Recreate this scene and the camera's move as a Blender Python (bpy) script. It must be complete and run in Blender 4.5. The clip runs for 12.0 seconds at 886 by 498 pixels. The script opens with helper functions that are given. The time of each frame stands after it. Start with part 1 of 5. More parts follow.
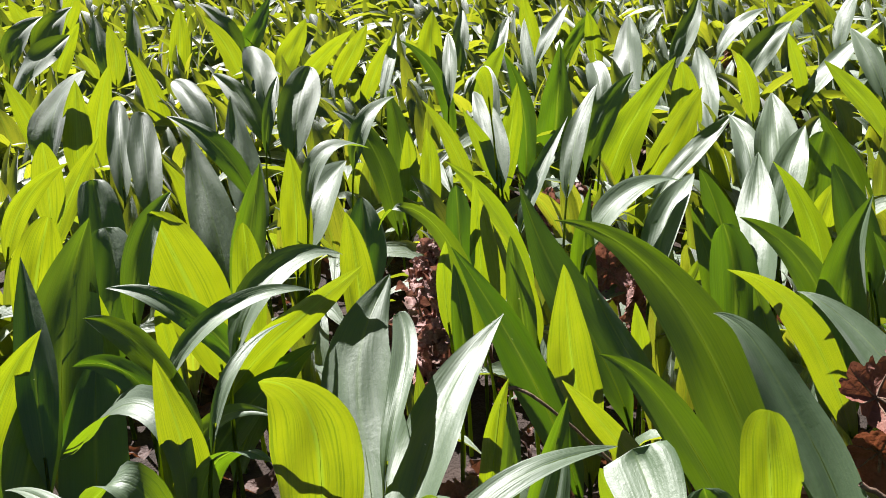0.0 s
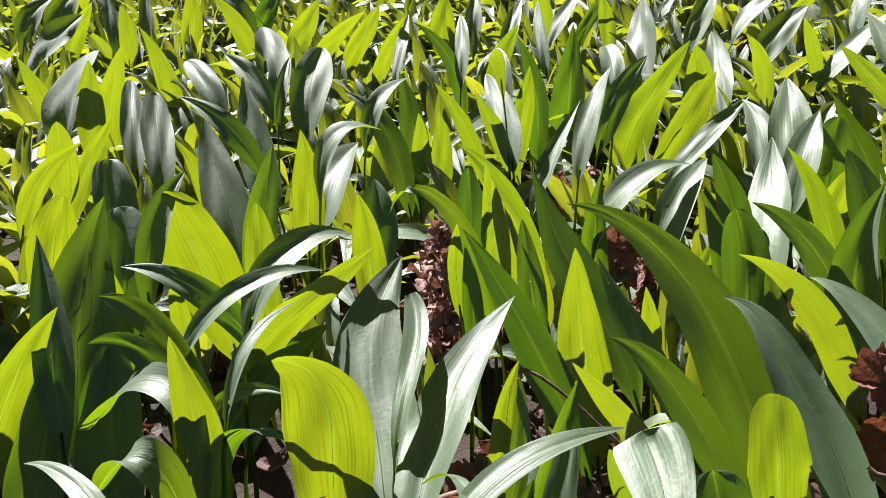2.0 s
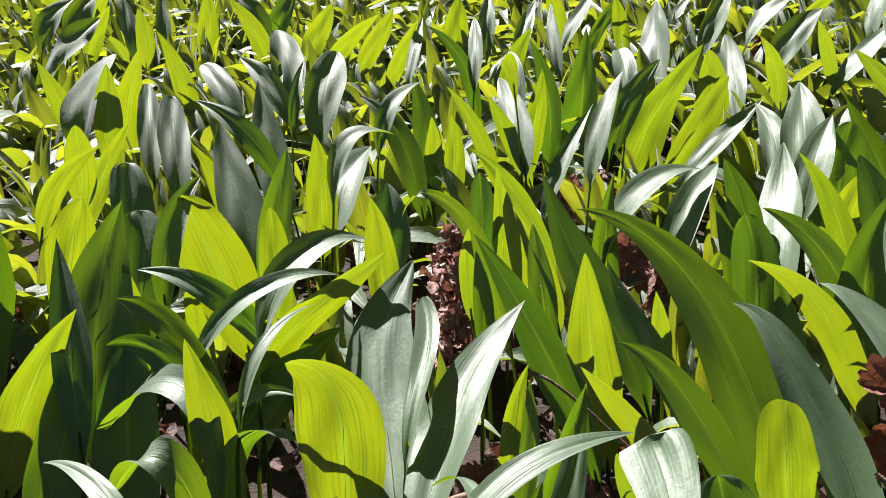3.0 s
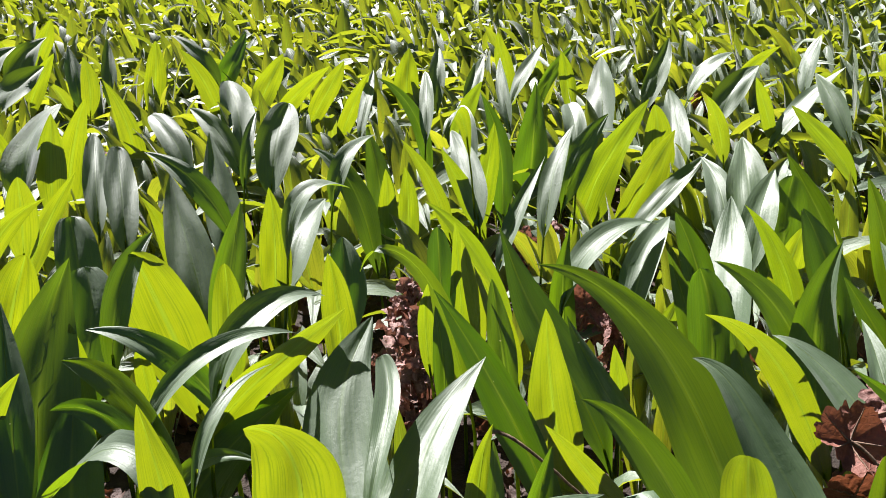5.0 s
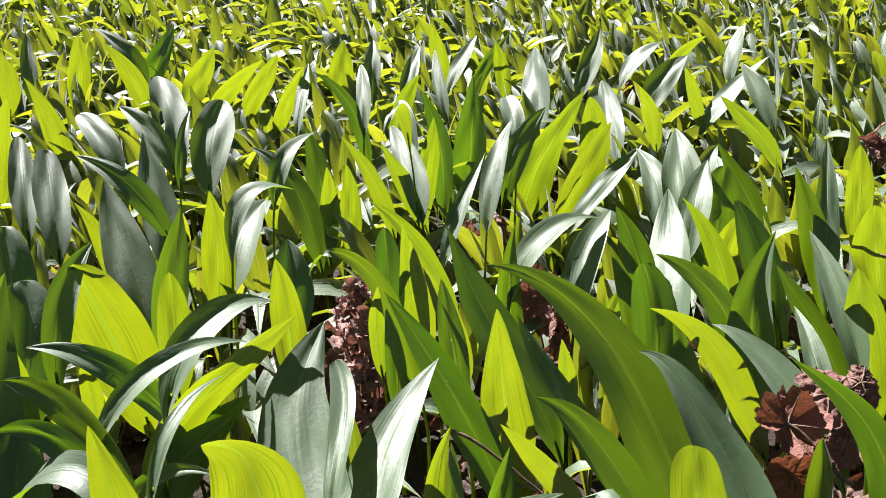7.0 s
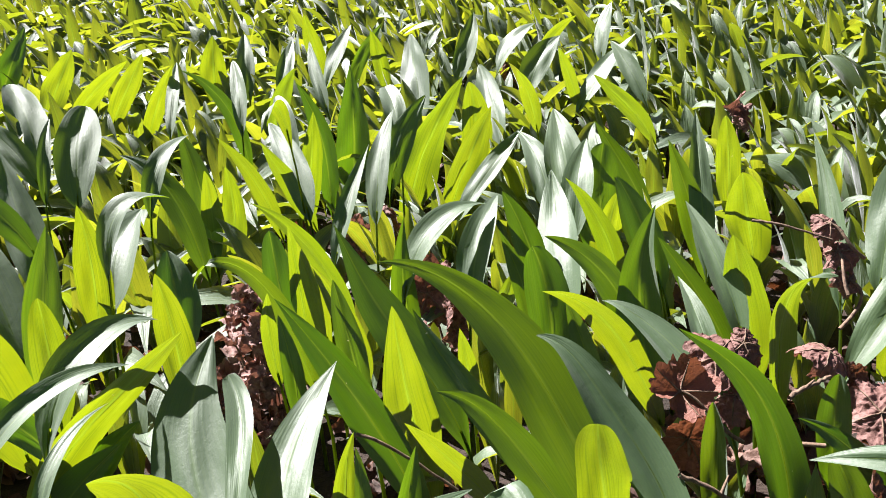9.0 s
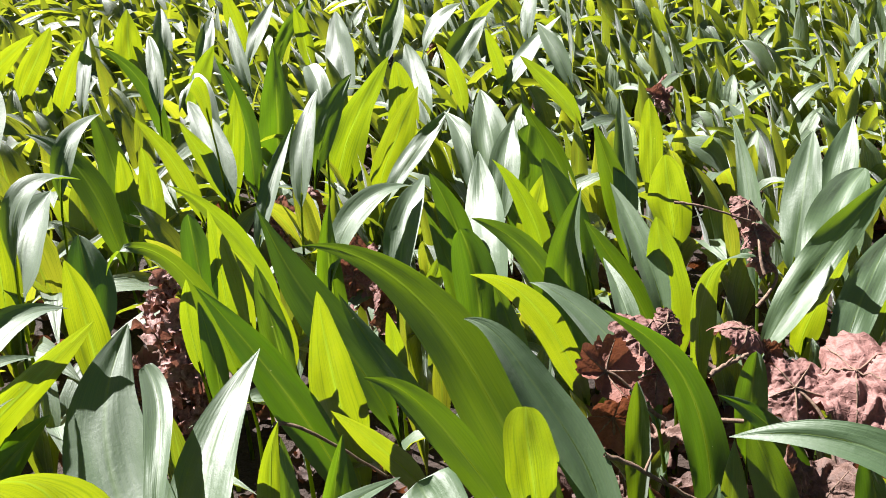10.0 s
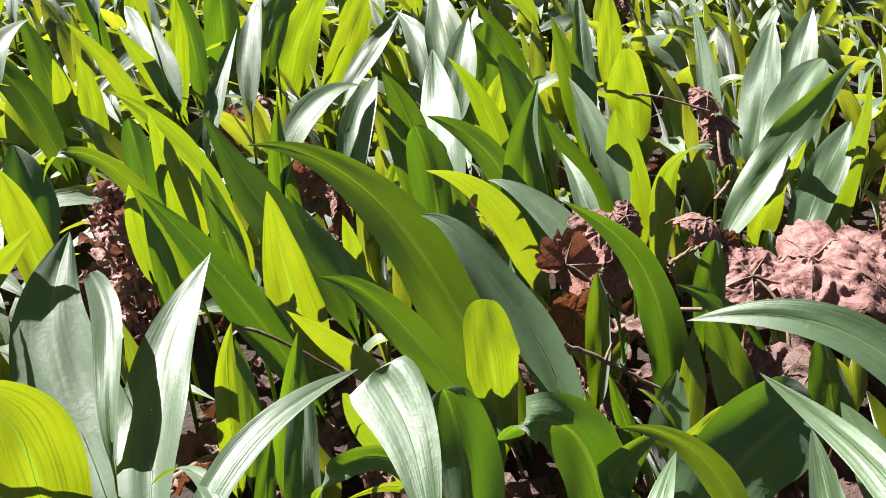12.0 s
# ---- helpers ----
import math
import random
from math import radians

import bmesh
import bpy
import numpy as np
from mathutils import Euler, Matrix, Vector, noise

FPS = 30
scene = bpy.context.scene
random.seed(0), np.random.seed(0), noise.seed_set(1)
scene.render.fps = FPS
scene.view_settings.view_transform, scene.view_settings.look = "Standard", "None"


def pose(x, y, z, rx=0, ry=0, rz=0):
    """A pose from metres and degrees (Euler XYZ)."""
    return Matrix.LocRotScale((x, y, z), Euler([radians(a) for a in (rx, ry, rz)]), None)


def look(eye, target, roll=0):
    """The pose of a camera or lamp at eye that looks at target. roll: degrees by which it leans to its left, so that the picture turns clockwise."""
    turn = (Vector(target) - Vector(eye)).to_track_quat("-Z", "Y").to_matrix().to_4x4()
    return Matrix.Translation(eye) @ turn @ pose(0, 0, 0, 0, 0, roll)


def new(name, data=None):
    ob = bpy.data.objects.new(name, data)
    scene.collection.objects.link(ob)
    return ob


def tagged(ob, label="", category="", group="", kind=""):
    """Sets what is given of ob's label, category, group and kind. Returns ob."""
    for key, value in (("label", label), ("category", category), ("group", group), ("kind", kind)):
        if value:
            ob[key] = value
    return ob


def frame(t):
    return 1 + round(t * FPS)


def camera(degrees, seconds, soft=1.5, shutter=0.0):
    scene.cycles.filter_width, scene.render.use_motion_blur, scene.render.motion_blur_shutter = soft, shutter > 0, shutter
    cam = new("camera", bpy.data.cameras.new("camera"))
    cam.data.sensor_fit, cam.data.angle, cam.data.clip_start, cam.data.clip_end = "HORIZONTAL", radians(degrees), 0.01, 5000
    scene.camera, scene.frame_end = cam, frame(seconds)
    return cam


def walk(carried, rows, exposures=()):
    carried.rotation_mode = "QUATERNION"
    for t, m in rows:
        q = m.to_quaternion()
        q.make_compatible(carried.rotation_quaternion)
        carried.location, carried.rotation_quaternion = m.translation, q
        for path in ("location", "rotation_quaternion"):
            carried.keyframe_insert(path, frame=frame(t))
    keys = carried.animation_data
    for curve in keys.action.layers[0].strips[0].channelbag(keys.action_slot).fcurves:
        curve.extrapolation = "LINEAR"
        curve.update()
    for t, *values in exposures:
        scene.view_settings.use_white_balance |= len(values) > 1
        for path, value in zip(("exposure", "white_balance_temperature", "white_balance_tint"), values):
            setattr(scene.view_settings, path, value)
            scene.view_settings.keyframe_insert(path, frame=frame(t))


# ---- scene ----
cam = camera(58.9, 12.0, soft=0.8)
PATH = [
    (0, (0.216, 0.276, 0.309), (0.027, 2.159, -0.338), -3.0),
    (0.5, (0.215, 0.275, 0.309), (0.01, 2.159, -0.329), -2.9),
    (1, (0.216, 0.274, 0.309), (0.005, 2.152, -0.347), -2.9),
    (1.5, (0.215, 0.274, 0.309), (0.025, 2.145, -0.372), -2.4),
    (2, (0.215, 0.274, 0.309), (0.001, 2.141, -0.377), -2.7),
    (2.5, (0.214, 0.273, 0.31), (-0.026, 2.132, -0.386), -3.2),
    (2.7, (0.217, 0.27, 0.312), (-0.033, 2.13, -0.379), -2.9),
    (4.5, (0.213, 0.273, 0.314), (0.044, 2.166, -0.31), -2.1),
    (5, (0.21, 0.274, 0.317), (0.096, 2.186, -0.259), -1.9),
    (5.5, (0.207, 0.276, 0.32), (0.12, 2.19, -0.253), -2.1),
    (6, (0.205, 0.271, 0.324), (0.131, 2.182, -0.259), -2.3),
    (6.5, (0.203, 0.273, 0.325), (0.214, 2.176, -0.292), -2.3),
    (7, (0.203, 0.274, 0.326), (0.25, 2.177, -0.287), -2.2),
    (7.2, (0.204, 0.275, 0.326), (0.309, 2.178, -0.278), -2.4),
    (8.8, (0.206, 0.28, 0.328), (0.476, 2.158, -0.305), -4.4),
    (9, (0.206, 0.282, 0.328), (0.518, 2.145, -0.33), -4.3),
    (9.5, (0.207, 0.286, 0.329), (0.638, 2.119, -0.344), -3.3),
    (10, (0.208, 0.288, 0.327), (0.691, 2.092, -0.387), -2.8),
    (10.5, (0.208, 0.287, 0.326), (0.68, 2.091, -0.396), -3.0),
    (11, (0.207, 0.287, 0.325), (0.684, 2.078, -0.426), -3.0),
    (11.5, (0.209, 0.289, 0.32), (0.727, 2.036, -0.505), -3.3),
    (12, (0.212, 0.292, 0.312), (0.751, 1.991, -0.595), -3.5),
]
walk(cam, [(t, look(eye, target, roll)) for t, eye, target, roll in PATH], exposures=[(0.0, 1.9), (4.5, 1.92), (6.5, 2.04), (9.5, 2.18), (12.0, 2.2)])


# ---- light ----
SUN_AZ, SUN_EL = -42.0, 53.0      # degrees: to the left of straight ahead (+y), above the horizon
world = bpy.data.worlds.new("spring_sky")
scene.world = world
world.use_nodes = True
wn, wl = world.node_tree.nodes, world.node_tree.links
sky = wn.new("ShaderNodeTexSky")
sky.sky_type = "NISHITA"
sky.sun_disc = False
sky.sun_elevation, sky.sun_rotation = radians(SUN_EL), radians(SUN_AZ)
wn["Background"].inputs["Strength"].default_value = 0.015
wl.new(sky.outputs["Color"], wn["Background"].inputs["Color"])
sun_data = bpy.data.lights.new("sun", "SUN")
sun_data.energy, sun_data.angle, sun_data.color = 5.0, radians(0.53), (1.0, 0.965, 0.95)
sun = new("sun", sun_data)
sun_way = Vector((math.sin(radians(SUN_AZ)) * math.cos(radians(SUN_EL)), math.cos(radians(SUN_AZ)) * math.cos(radians(SUN_EL)), math.sin(radians(SUN_EL))))
sun.matrix_world = look(sun_way * 20, (0, 0, 0))


# ---- materials ----
class Nodes:
    """A small builder for node materials."""

    def __init__(self, name):
        self.mat = bpy.data.materials.new(name)
        self.mat.use_nodes = True
        self.tree = self.mat.node_tree
        self.tree.nodes.clear()

    def add(self, kind, **inputs):
        n = self.tree.nodes.new(kind)
        for key, value in inputs.items():
            self.put(n, key.replace("_", " "), value)
        return n

    def put(self, n, key, value):
        sock = n.inputs[int(key)] if key.isdigit() else n.inputs[key]
        if isinstance(value, bpy.types.NodeSocket):
            self.tree.links.new(value, sock)
        else:
            sock.default_value = value

    def maths(self, op, a, b=0.0):
        n = self.tree.nodes.new("ShaderNodeMath")
        n.operation = op
        self.put(n, "0", a)
        self.put(n, "1", b)
        return n.outputs[0]

    def mix(self, fac, a, b):
        n = self.tree.nodes.new("ShaderNodeMix")
        n.data_type = "RGBA"
        self.put(n, "0", fac)
        self.put(n, "6", a)
        self.put(n, "7", b)
        return n.outputs[2]

    def ramp(self, fac, lo, hi):
        n = self.tree.nodes.new("ShaderNodeMapRange")
        for key, value in (("0", fac), ("1", lo), ("2", hi)):
            self.put(n, key, value)
        return n.outputs[0]

    def noise(self, vector, scale, detail=3.0, rough=0.55):
        return self.add("ShaderNodeTexNoise", Vector=vector, Scale=scale, Detail=detail, Roughness=rough).outputs["Fac"]

    def out(self, shader):
        self.tree.links.new(shader, self.add("ShaderNodeOutputMaterial").inputs["Surface"])
        return self.mat


def rgb(r, g, b):
    return (r, g, b, 1.0)


def leaf_material(name, islands, deep=rgb(0.022, 0.074, 0.008), pale=rgb(0.060, 0.132, 0.026), through_deep=rgb(0.060, 0.170, 0.001), through_pale=rgb(0.250, 0.290, 0.003)):
    """A ramsons blade: satin green above, letting yellow-green light through, with fine lengthwise veins and a paler midrib."""
    m = Nodes(name)
    if islands:
        chance = m.add("ShaderNodeNewGeometry").outputs["Random Per Island"]
        thin = chance
    else:      # object colour: bright yellow tint where a leaf should look sunlit, dim green elsewhere
        info = m.add("ShaderNodeObjectInfo")
        chance = info.outputs["Random"]
        thin = m.add("ShaderNodeSeparateColor", Color=info.outputs["Color"]).outputs[0]
    uv = m.add("ShaderNodeUVMap").outputs["UV"]
    split = m.add("ShaderNodeSeparateXYZ", Vector=uv)
    across, along = split.outputs["X"], split.outputs["Y"]
    place = m.add("ShaderNodeTexCoord").outputs["Object"]
    # veins: uneven lines along the blade
    stretch = m.add("ShaderNodeCombineXYZ", X=m.maths("MULTIPLY", across, 40.0), Y=m.maths("MULTIPLY", along, 1.6), Z=m.maths("MULTIPLY", chance, 90.0))
    vein = m.noise(stretch.outputs[0], 1.0, 2.0, 0.5)
    lines = m.maths("SINE", m.maths("ADD", m.maths("MULTIPLY", across, 88.0), m.maths("MULTIPLY", vein, 7.0)))
    rib = m.ramp(m.maths("ABSOLUTE", m.maths("SUBTRACT", across, 0.5)), 0.0, 0.045)
    mottle = m.noise(place, 55.0, 4.0, 0.6)
    tone = m.maths("ADD", m.maths("MULTIPLY", chance, 0.55), m.maths("MULTIPLY", mottle, 0.45))
    tone = m.maths("ADD", tone, m.maths("MULTIPLY", lines, 0.06))
    top = m.mix(tone, deep, pale)
    top = m.mix(rib, rgb(0.06, 0.13, 0.02), top)
    glow = m.mix(m.ramp(m.maths("ADD", m.maths("MULTIPLY", vein, 0.30), m.maths("MULTIPLY", thin, 0.6)), 0.10, 0.80), through_deep, through_pale)
    fine = m.noise(m.add("ShaderNodeCombineXYZ", X=m.maths("MULTIPLY", across, 60.0), Y=m.maths("MULTIPLY", along, 2.2), Z=m.maths("MULTIPLY", chance, 31.0)).outputs[0], 1.0, 2.0, 0.6)
    glow = m.mix(m.maths("MULTIPLY", m.ramp(fine, 0.46, 0.66), 0.60 if islands else 0.58), glow, rgb(0.062, 0.120, 0.003))
    glow = m.mix(m.maths("MULTIPLY", m.ramp(mottle, 0.40, 0.75), 0.20), glow, rgb(0.070, 0.138, 0.004))
    glow = m.mix(rib, rgb(0.22, 0.32, 0.014), glow)
    height = m.maths("ADD", m.maths("MULTIPLY", lines, 0.045), m.maths("ADD", m.maths("MULTIPLY", vein, 0.5 if islands else 0.06), m.maths("MULTIPLY", rib, 0.5)))
    pleat = m.add("ShaderNodeCombineXYZ", X=m.maths("MULTIPLY", across, 6.0), Y=m.maths("MULTIPLY", along, 3.4), Z=m.maths("MULTIPLY", chance, 57.0))
    height = m.maths("ADD", height, m.maths("MULTIPLY", m.noise(pleat.outputs[0], 1.0, 2.0, 0.5), 2.6 if islands else 1.9))
    height = m.maths("ADD", height, m.maths("MULTIPLY", m.noise(place, 190.0, 5.0, 0.75), 1.1))
    speck = m.ramp(m.noise(place, 330.0, 1.0, 0.4), 0.83, 0.845)
    top = m.mix(speck, top, rgb(0.42, 0.42, 0.34))
    glow = m.mix(speck, glow, rgb(0.60, 0.60, 0.30))
    bump = m.add("ShaderNodeBump", Strength=0.60 if islands else 0.36, Distance=0.0007, Height=height)
    skin = m.add("ShaderNodeBsdfPrincipled", Base_Color=top, Roughness=m.maths("ADD", 0.46, m.maths("MULTIPLY", mottle, 0.16)), Normal=bump.outputs[0])
    skin.inputs["Specular IOR Level"].default_value = 0.75
    skin.inputs["Coat Weight"].default_value = 0.9
    skin.inputs["Coat IOR"].default_value = 1.65
    skin.inputs["Coat Roughness"].default_value = 0.58
    m.tree.links.new(bump.outputs[0], skin.inputs["Coat Normal"])
    # lilac-tinted sheen on the upper skin, standing in for the sky's reflection
    skin.inputs["Sheen Weight"].default_value = 0.48
    skin.inputs["Sheen Roughness"].default_value = 0.5
    skin.inputs["Sheen Tint"].default_value = rgb(0.94, 0.90, 1.0)
    thin = m.add("ShaderNodeBsdfTranslucent", Color=glow)
    both = m.add("ShaderNodeMixShader", Fac=0.48)
    m.tree.links.new(skin.outputs[0], both.inputs[1])
    m.tree.links.new(thin.outputs[0], both.inputs[2])
    return m.out(both.outputs[0])


def soil_material():
    m = Nodes("woodland_soil")
    place = m.add("ShaderNodeTexCoord").outputs["Object"]
    big, small = m.noise(place, 14.0, 5.0, 0.65), m.noise(place, 140.0, 4.0, 0.7)
    colour = m.mix(m.ramp(big, 0.3, 0.7), rgb(0.009, 0.005, 0.003), rgb(0.030, 0.016, 0.010))
    colour = m.mix(m.ramp(small, 0.55, 0.75), colour, rgb(0.045, 0.028, 0.020))
    bump = m.add("ShaderNodeBump", Strength=0.9, Distance=0.006, Height=m.maths("ADD", big, small))
    return m.out(m.add("ShaderNodeBsdfPrincipled", Base_Color=colour, Roughness=0.95, Normal=bump.outputs[0]).outputs[0])


def dead_material(name, islands, dark, light):
    """A dry leaf from last autumn: matt, blotched, with some warm light through it."""
    m = Nodes(name)
    place = m.add("ShaderNodeTexCoord").outputs["Object"]
    chance = m.add("ShaderNodeNewGeometry").outputs["Random Per Island"] if islands else m.add("ShaderNodeObjectInfo").outputs["Random"]
    blotch, grain = m.noise(place, 60.0, 5.0, 0.65), m.noise(place, 420.0, 3.0, 0.7)
    tone = m.ramp(m.maths("ADD", m.maths("MULTIPLY", blotch, 0.95), m.maths("MULTIPLY", chance, 0.25)), 0.36, 0.82)
    colour = m.mix(tone, dark, light)
    colour = m.mix(m.ramp(grain, 0.60, 0.80), colour, rgb(0.06, 0.028, 0.018))
    net = m.add("ShaderNodeTexVoronoi", Vector=place, Scale=230.0)
    net.feature = "DISTANCE_TO_EDGE"
    cells = m.ramp(net.outputs["Distance"], 0.0, 0.12)
    colour = m.mix(m.maths("MULTIPLY", m.maths("SUBTRACT", 1.0, cells), 0.30), colour, light)
    height = m.maths("ADD", m.maths("ADD", blotch, m.maths("MULTIPLY", grain, 0.5)), m.maths("MULTIPLY", cells, -0.16))
    bump = m.add("ShaderNodeBump", Strength=0.8, Distance=0.0012, Height=height)
    skin = m.add("ShaderNodeBsdfPrincipled", Base_Color=colour, Roughness=0.72, Normal=bump.outputs[0])
    thin = m.add("ShaderNodeBsdfTranslucent", Color=m.mix(0.4, colour, rgb(0.40, 0.11, 0.02)), Normal=bump.outputs[0])
    both = m.add("ShaderNodeMixShader", Fac=0.20)
    m.tree.links.new(skin.outputs[0], both.inputs[1])
    m.tree.links.new(thin.outputs[0], both.inputs[2])
    return m.out(both.outputs[0])


def twig_material():
    m = Nodes("dry_twig_bark")
    place = m.add("ShaderNodeTexCoord").outputs["Object"]
    bark = m.noise(place, 300.0, 4.0, 0.7)
    colour = m.mix(m.ramp(bark, 0.3, 0.7), rgb(0.055, 0.030, 0.020), rgb(0.23, 0.15, 0.10))
    bump = m.add("ShaderNodeBump", Strength=0.7, Distance=0.001, Height=bark)
    return m.out(m.add("ShaderNodeBsdfPrincipled", Base_Color=colour, Roughness=0.8, Normal=bump.outputs[0]).outputs[0])


# the field's copy lets more light through, to brighten it as if better lit
LEAF, LEAF_FAR = leaf_material("ramsons_leaf", False), leaf_material("ramsons_leaf_field", True, through_deep=rgb(0.180, 0.225, 0.005), through_pale=rgb(0.390, 0.390, 0.016))
SOIL = soil_material()
DEAD = dead_material("dry_leaf", False, rgb(0.070, 0.026, 0.018), rgb(0.285, 0.145, 0.128))
# its pale blotches imitate sunlit facets of the crinkled scraps
SHREDS = dead_material("dry_shreds", False, rgb(0.050, 0.016, 0.013), rgb(0.40, 0.235, 0.210))
RUSSET = dead_material("russet_leaf", False, rgb(0.070, 0.018, 0.010), rgb(0.240, 0.096, 0.070))
DEAD_FAR = dead_material("dry_leaf_litter", True, rgb(0.022, 0.010, 0.008), rgb(0.13, 0.072, 0.058))
# dry leaf again, its colour darkened to imitate shade low among the plants
DEAD_SHADED = dead_material("dry_leaf_shaded", False, rgb(0.035, 0.017, 0.012), rgb(0.19, 0.105, 0.080))
TWIG = twig_material()


def rib_material():
    m = Nodes("ramsons_stalk")
    place = m.add("ShaderNodeTexCoord").outputs["Object"]
    colour = m.mix(m.noise(place, 90.0), rgb(0.065, 0.12, 0.02), rgb(0.11, 0.17, 0.035))
    skin = m.add("ShaderNodeBsdfPrincipled", Base_Color=colour, Roughness=0.45)
    thin = m.add("ShaderNodeBsdfTranslucent", Color=rgb(0.24, 0.30, 0.010))
    both = m.add("ShaderNodeMixShader", Fac=0.8)
    m.tree.links.new(skin.outputs[0], both.inputs[1])
    m.tree.links.new(thin.outputs[0], both.inputs[2])
    return m.out(both.outputs[0])


RIB = rib_material()


# ---- shapes ----
SLOPE_FROM, SLOPE = 0.775, 0.08


def ground_z(x, y):
    """The ground's height: level near by, then rising gently away to the north, shaped to fit the camera's view."""
    return SLOPE * max(0.0, y - SLOPE_FROM) + 0.10 * max(0.0, y - 1.5)


def bezier(p, t):
    """Points along the curve that the control points p bend."""
    p = np.asarray(p, float)
    t = np.asarray(t)[:, None]
    n = len(p) - 1
    return sum(math.comb(n, k) * t ** k * (1 - t) ** (n - k) * p[k] for k in range(n + 1))


def blade(p, width, face=0.0, tilt=0.0, twist=0.0, fold=0.25, wave=0.0, phase=0.0, stalk=0.16, blunt=0.95, up=0.95, rows=14, cols=6):
    """The vertices, faces and uvs of one leaf. p: four points of its midrib, from the foot to the tip. face: degrees by which its breadth is
    turned from east-west, and tilt: its rise; up and blunt: how its breadth grows from the stalk and narrows to the tip; twist: degrees more towards the tip; fold: how far the two halves rise from the midrib; wave: a frilled edge."""
    t = 1 - (1 - np.linspace(0, 1, rows + 1)) ** 1.4
    c = bezier(p, t)
    d = np.gradient(c, axis=0)
    d /= np.linalg.norm(d, axis=1)[:, None] + 1e-9
    a = math.radians(face)
    b = math.radians(tilt)
    s = np.array([math.cos(a) * math.cos(b), math.sin(a) * math.cos(b), math.sin(b)])[None, :]
    s = s - (d @ s[0])[:, None] * d
    s /= np.linalg.norm(s, axis=1)[:, None] + 1e-9
    n = np.cross(s, d)
    turn = np.radians(twist) * t ** 1.3
    s, n = s * np.cos(turn)[:, None] + n * np.sin(turn)[:, None], n * np.cos(turn)[:, None] - s * np.sin(turn)[:, None]
    r = np.clip((t - stalk) / (1 - stalk), 0, 1)
    top = (up / (up + blunt)) ** up * (blunt / (up + blunt)) ** blunt
    half = np.maximum(r ** up * (1 - r) ** blunt / top * (1 - 0.30 * min(1.0, max(0.0, blunt - 0.45) / 0.25) * r ** 5), np.where(r < 0.3, 0.075, 0.012)) * width / 2
    u = np.linspace(-1, 1, cols + 1)
    lift = fold * np.abs(u)[None, :] ** 1.3 * half[:, None]
    lift = lift + 0.10 * half[:, None] * np.sin(6.5 * t[:, None] + 2.6 * phase) * u[None, :] + 0.10 * half[:, None] * np.sin(11 * t[:, None] + phase) * np.cos(4.5 * u[None, :] + phase) + 0.05 * half[:, None] * np.sin(24 * t[:, None] + 2 * phase) * np.cos(7 * u[None, :] + 2 * phase + 5 * t[:, None])
    calm = 1 - t[:, None] ** 6
    lift = lift + calm * wave * half[:, None] * (u[None, :] ** 2) * np.sin(9 * t[:, None] + 2.2 * np.sign(u)[None, :] + phase)
    # an uneven outline
    side = np.sign(u)[None, :]
    ragged = 1 + calm * (0.05 * np.sin(11 * t[:, None] + phase + 1.4 * side) + 0.025 * np.sin(26 * t[:, None] + 2 * phase * side))
    v = c[:, None, :] + s[:, None, :] * (u[None, :, None] * half[:, None, None] * ragged[:, :, None]) + n[:, None, :] * lift[:, :, None]
    k = cols + 1
    faces = [(i * k + j, i * k + j + 1, (i + 1) * k + j + 1, (i + 1) * k + j) for i in range(rows) for j in range(cols)]
    uvs = np.stack([np.broadcast_to(u * 0.5 + 0.5, v.shape[:2]), np.broadcast_to(t[:, None], v.shape[:2])], -1)
    return v.reshape(-1, 3), faces, uvs.reshape(-1, 2)


def tube(points, radii, sides=7):
    """A bent round stick through points."""
    pts = np.asarray(points, float)
    d = np.gradient(pts, axis=0)
    d /= np.linalg.norm(d, axis=1)[:, None] + 1e-9
    ref = np.array([0.3, 0.2, 0.93]) if abs(d[0][2]) < 0.8 else np.array([1.0, 0.1, 0.0])
    s = np.cross(d, ref)
    s /= np.linalg.norm(s, axis=1)[:, None] + 1e-9
    n = np.cross(s, d)
    a = np.linspace(0, 2 * math.pi, sides, endpoint=False)
    r = np.asarray(radii, float)[:, None, None]
    v = pts[:, None, :] + r * (np.cos(a)[None, :, None] * s[:, None, :] + np.sin(a)[None, :, None] * n[:, None, :])
    k, m = sides, len(pts)
    faces = [(i * k + j, i * k + (j + 1) % k, (i + 1) * k + (j + 1) % k, (i + 1) * k + j) for i in range(m - 1) for j in range(k)]
    v = v.reshape(-1, 3)
    return v, faces, v[:, :2]


def mesh_of(name, pieces, material):
    """One smooth mesh out of (vertices, faces, uvs) pieces."""
    verts, faces, uvs, base = [], [], [], 0
    for v, f, w in pieces:
        verts.append(v)
        uvs.append(w)
        faces.append(np.asarray(f) + base)
        base += len(v)
    verts, uvs, faces = np.concatenate(verts), np.concatenate(uvs), np.concatenate(faces)
    me = bpy.data.meshes.new(name)
    me.from_pydata(verts.tolist(), [], faces.tolist())
    layer = me.uv_layers.new(name="UVMap")
    layer.data.foreach_set("uv", uvs[faces.ravel()].astype(np.float32).ravel())
    me.polygons.foreach_set("use_smooth", np.ones(len(me.polygons), bool))
    me.materials.append(material)
    me.update()
    return me


def part(name, me, parent, label=""):
    ob = new(name, me)
    ob.parent = parent
    return tagged(ob, label=label)


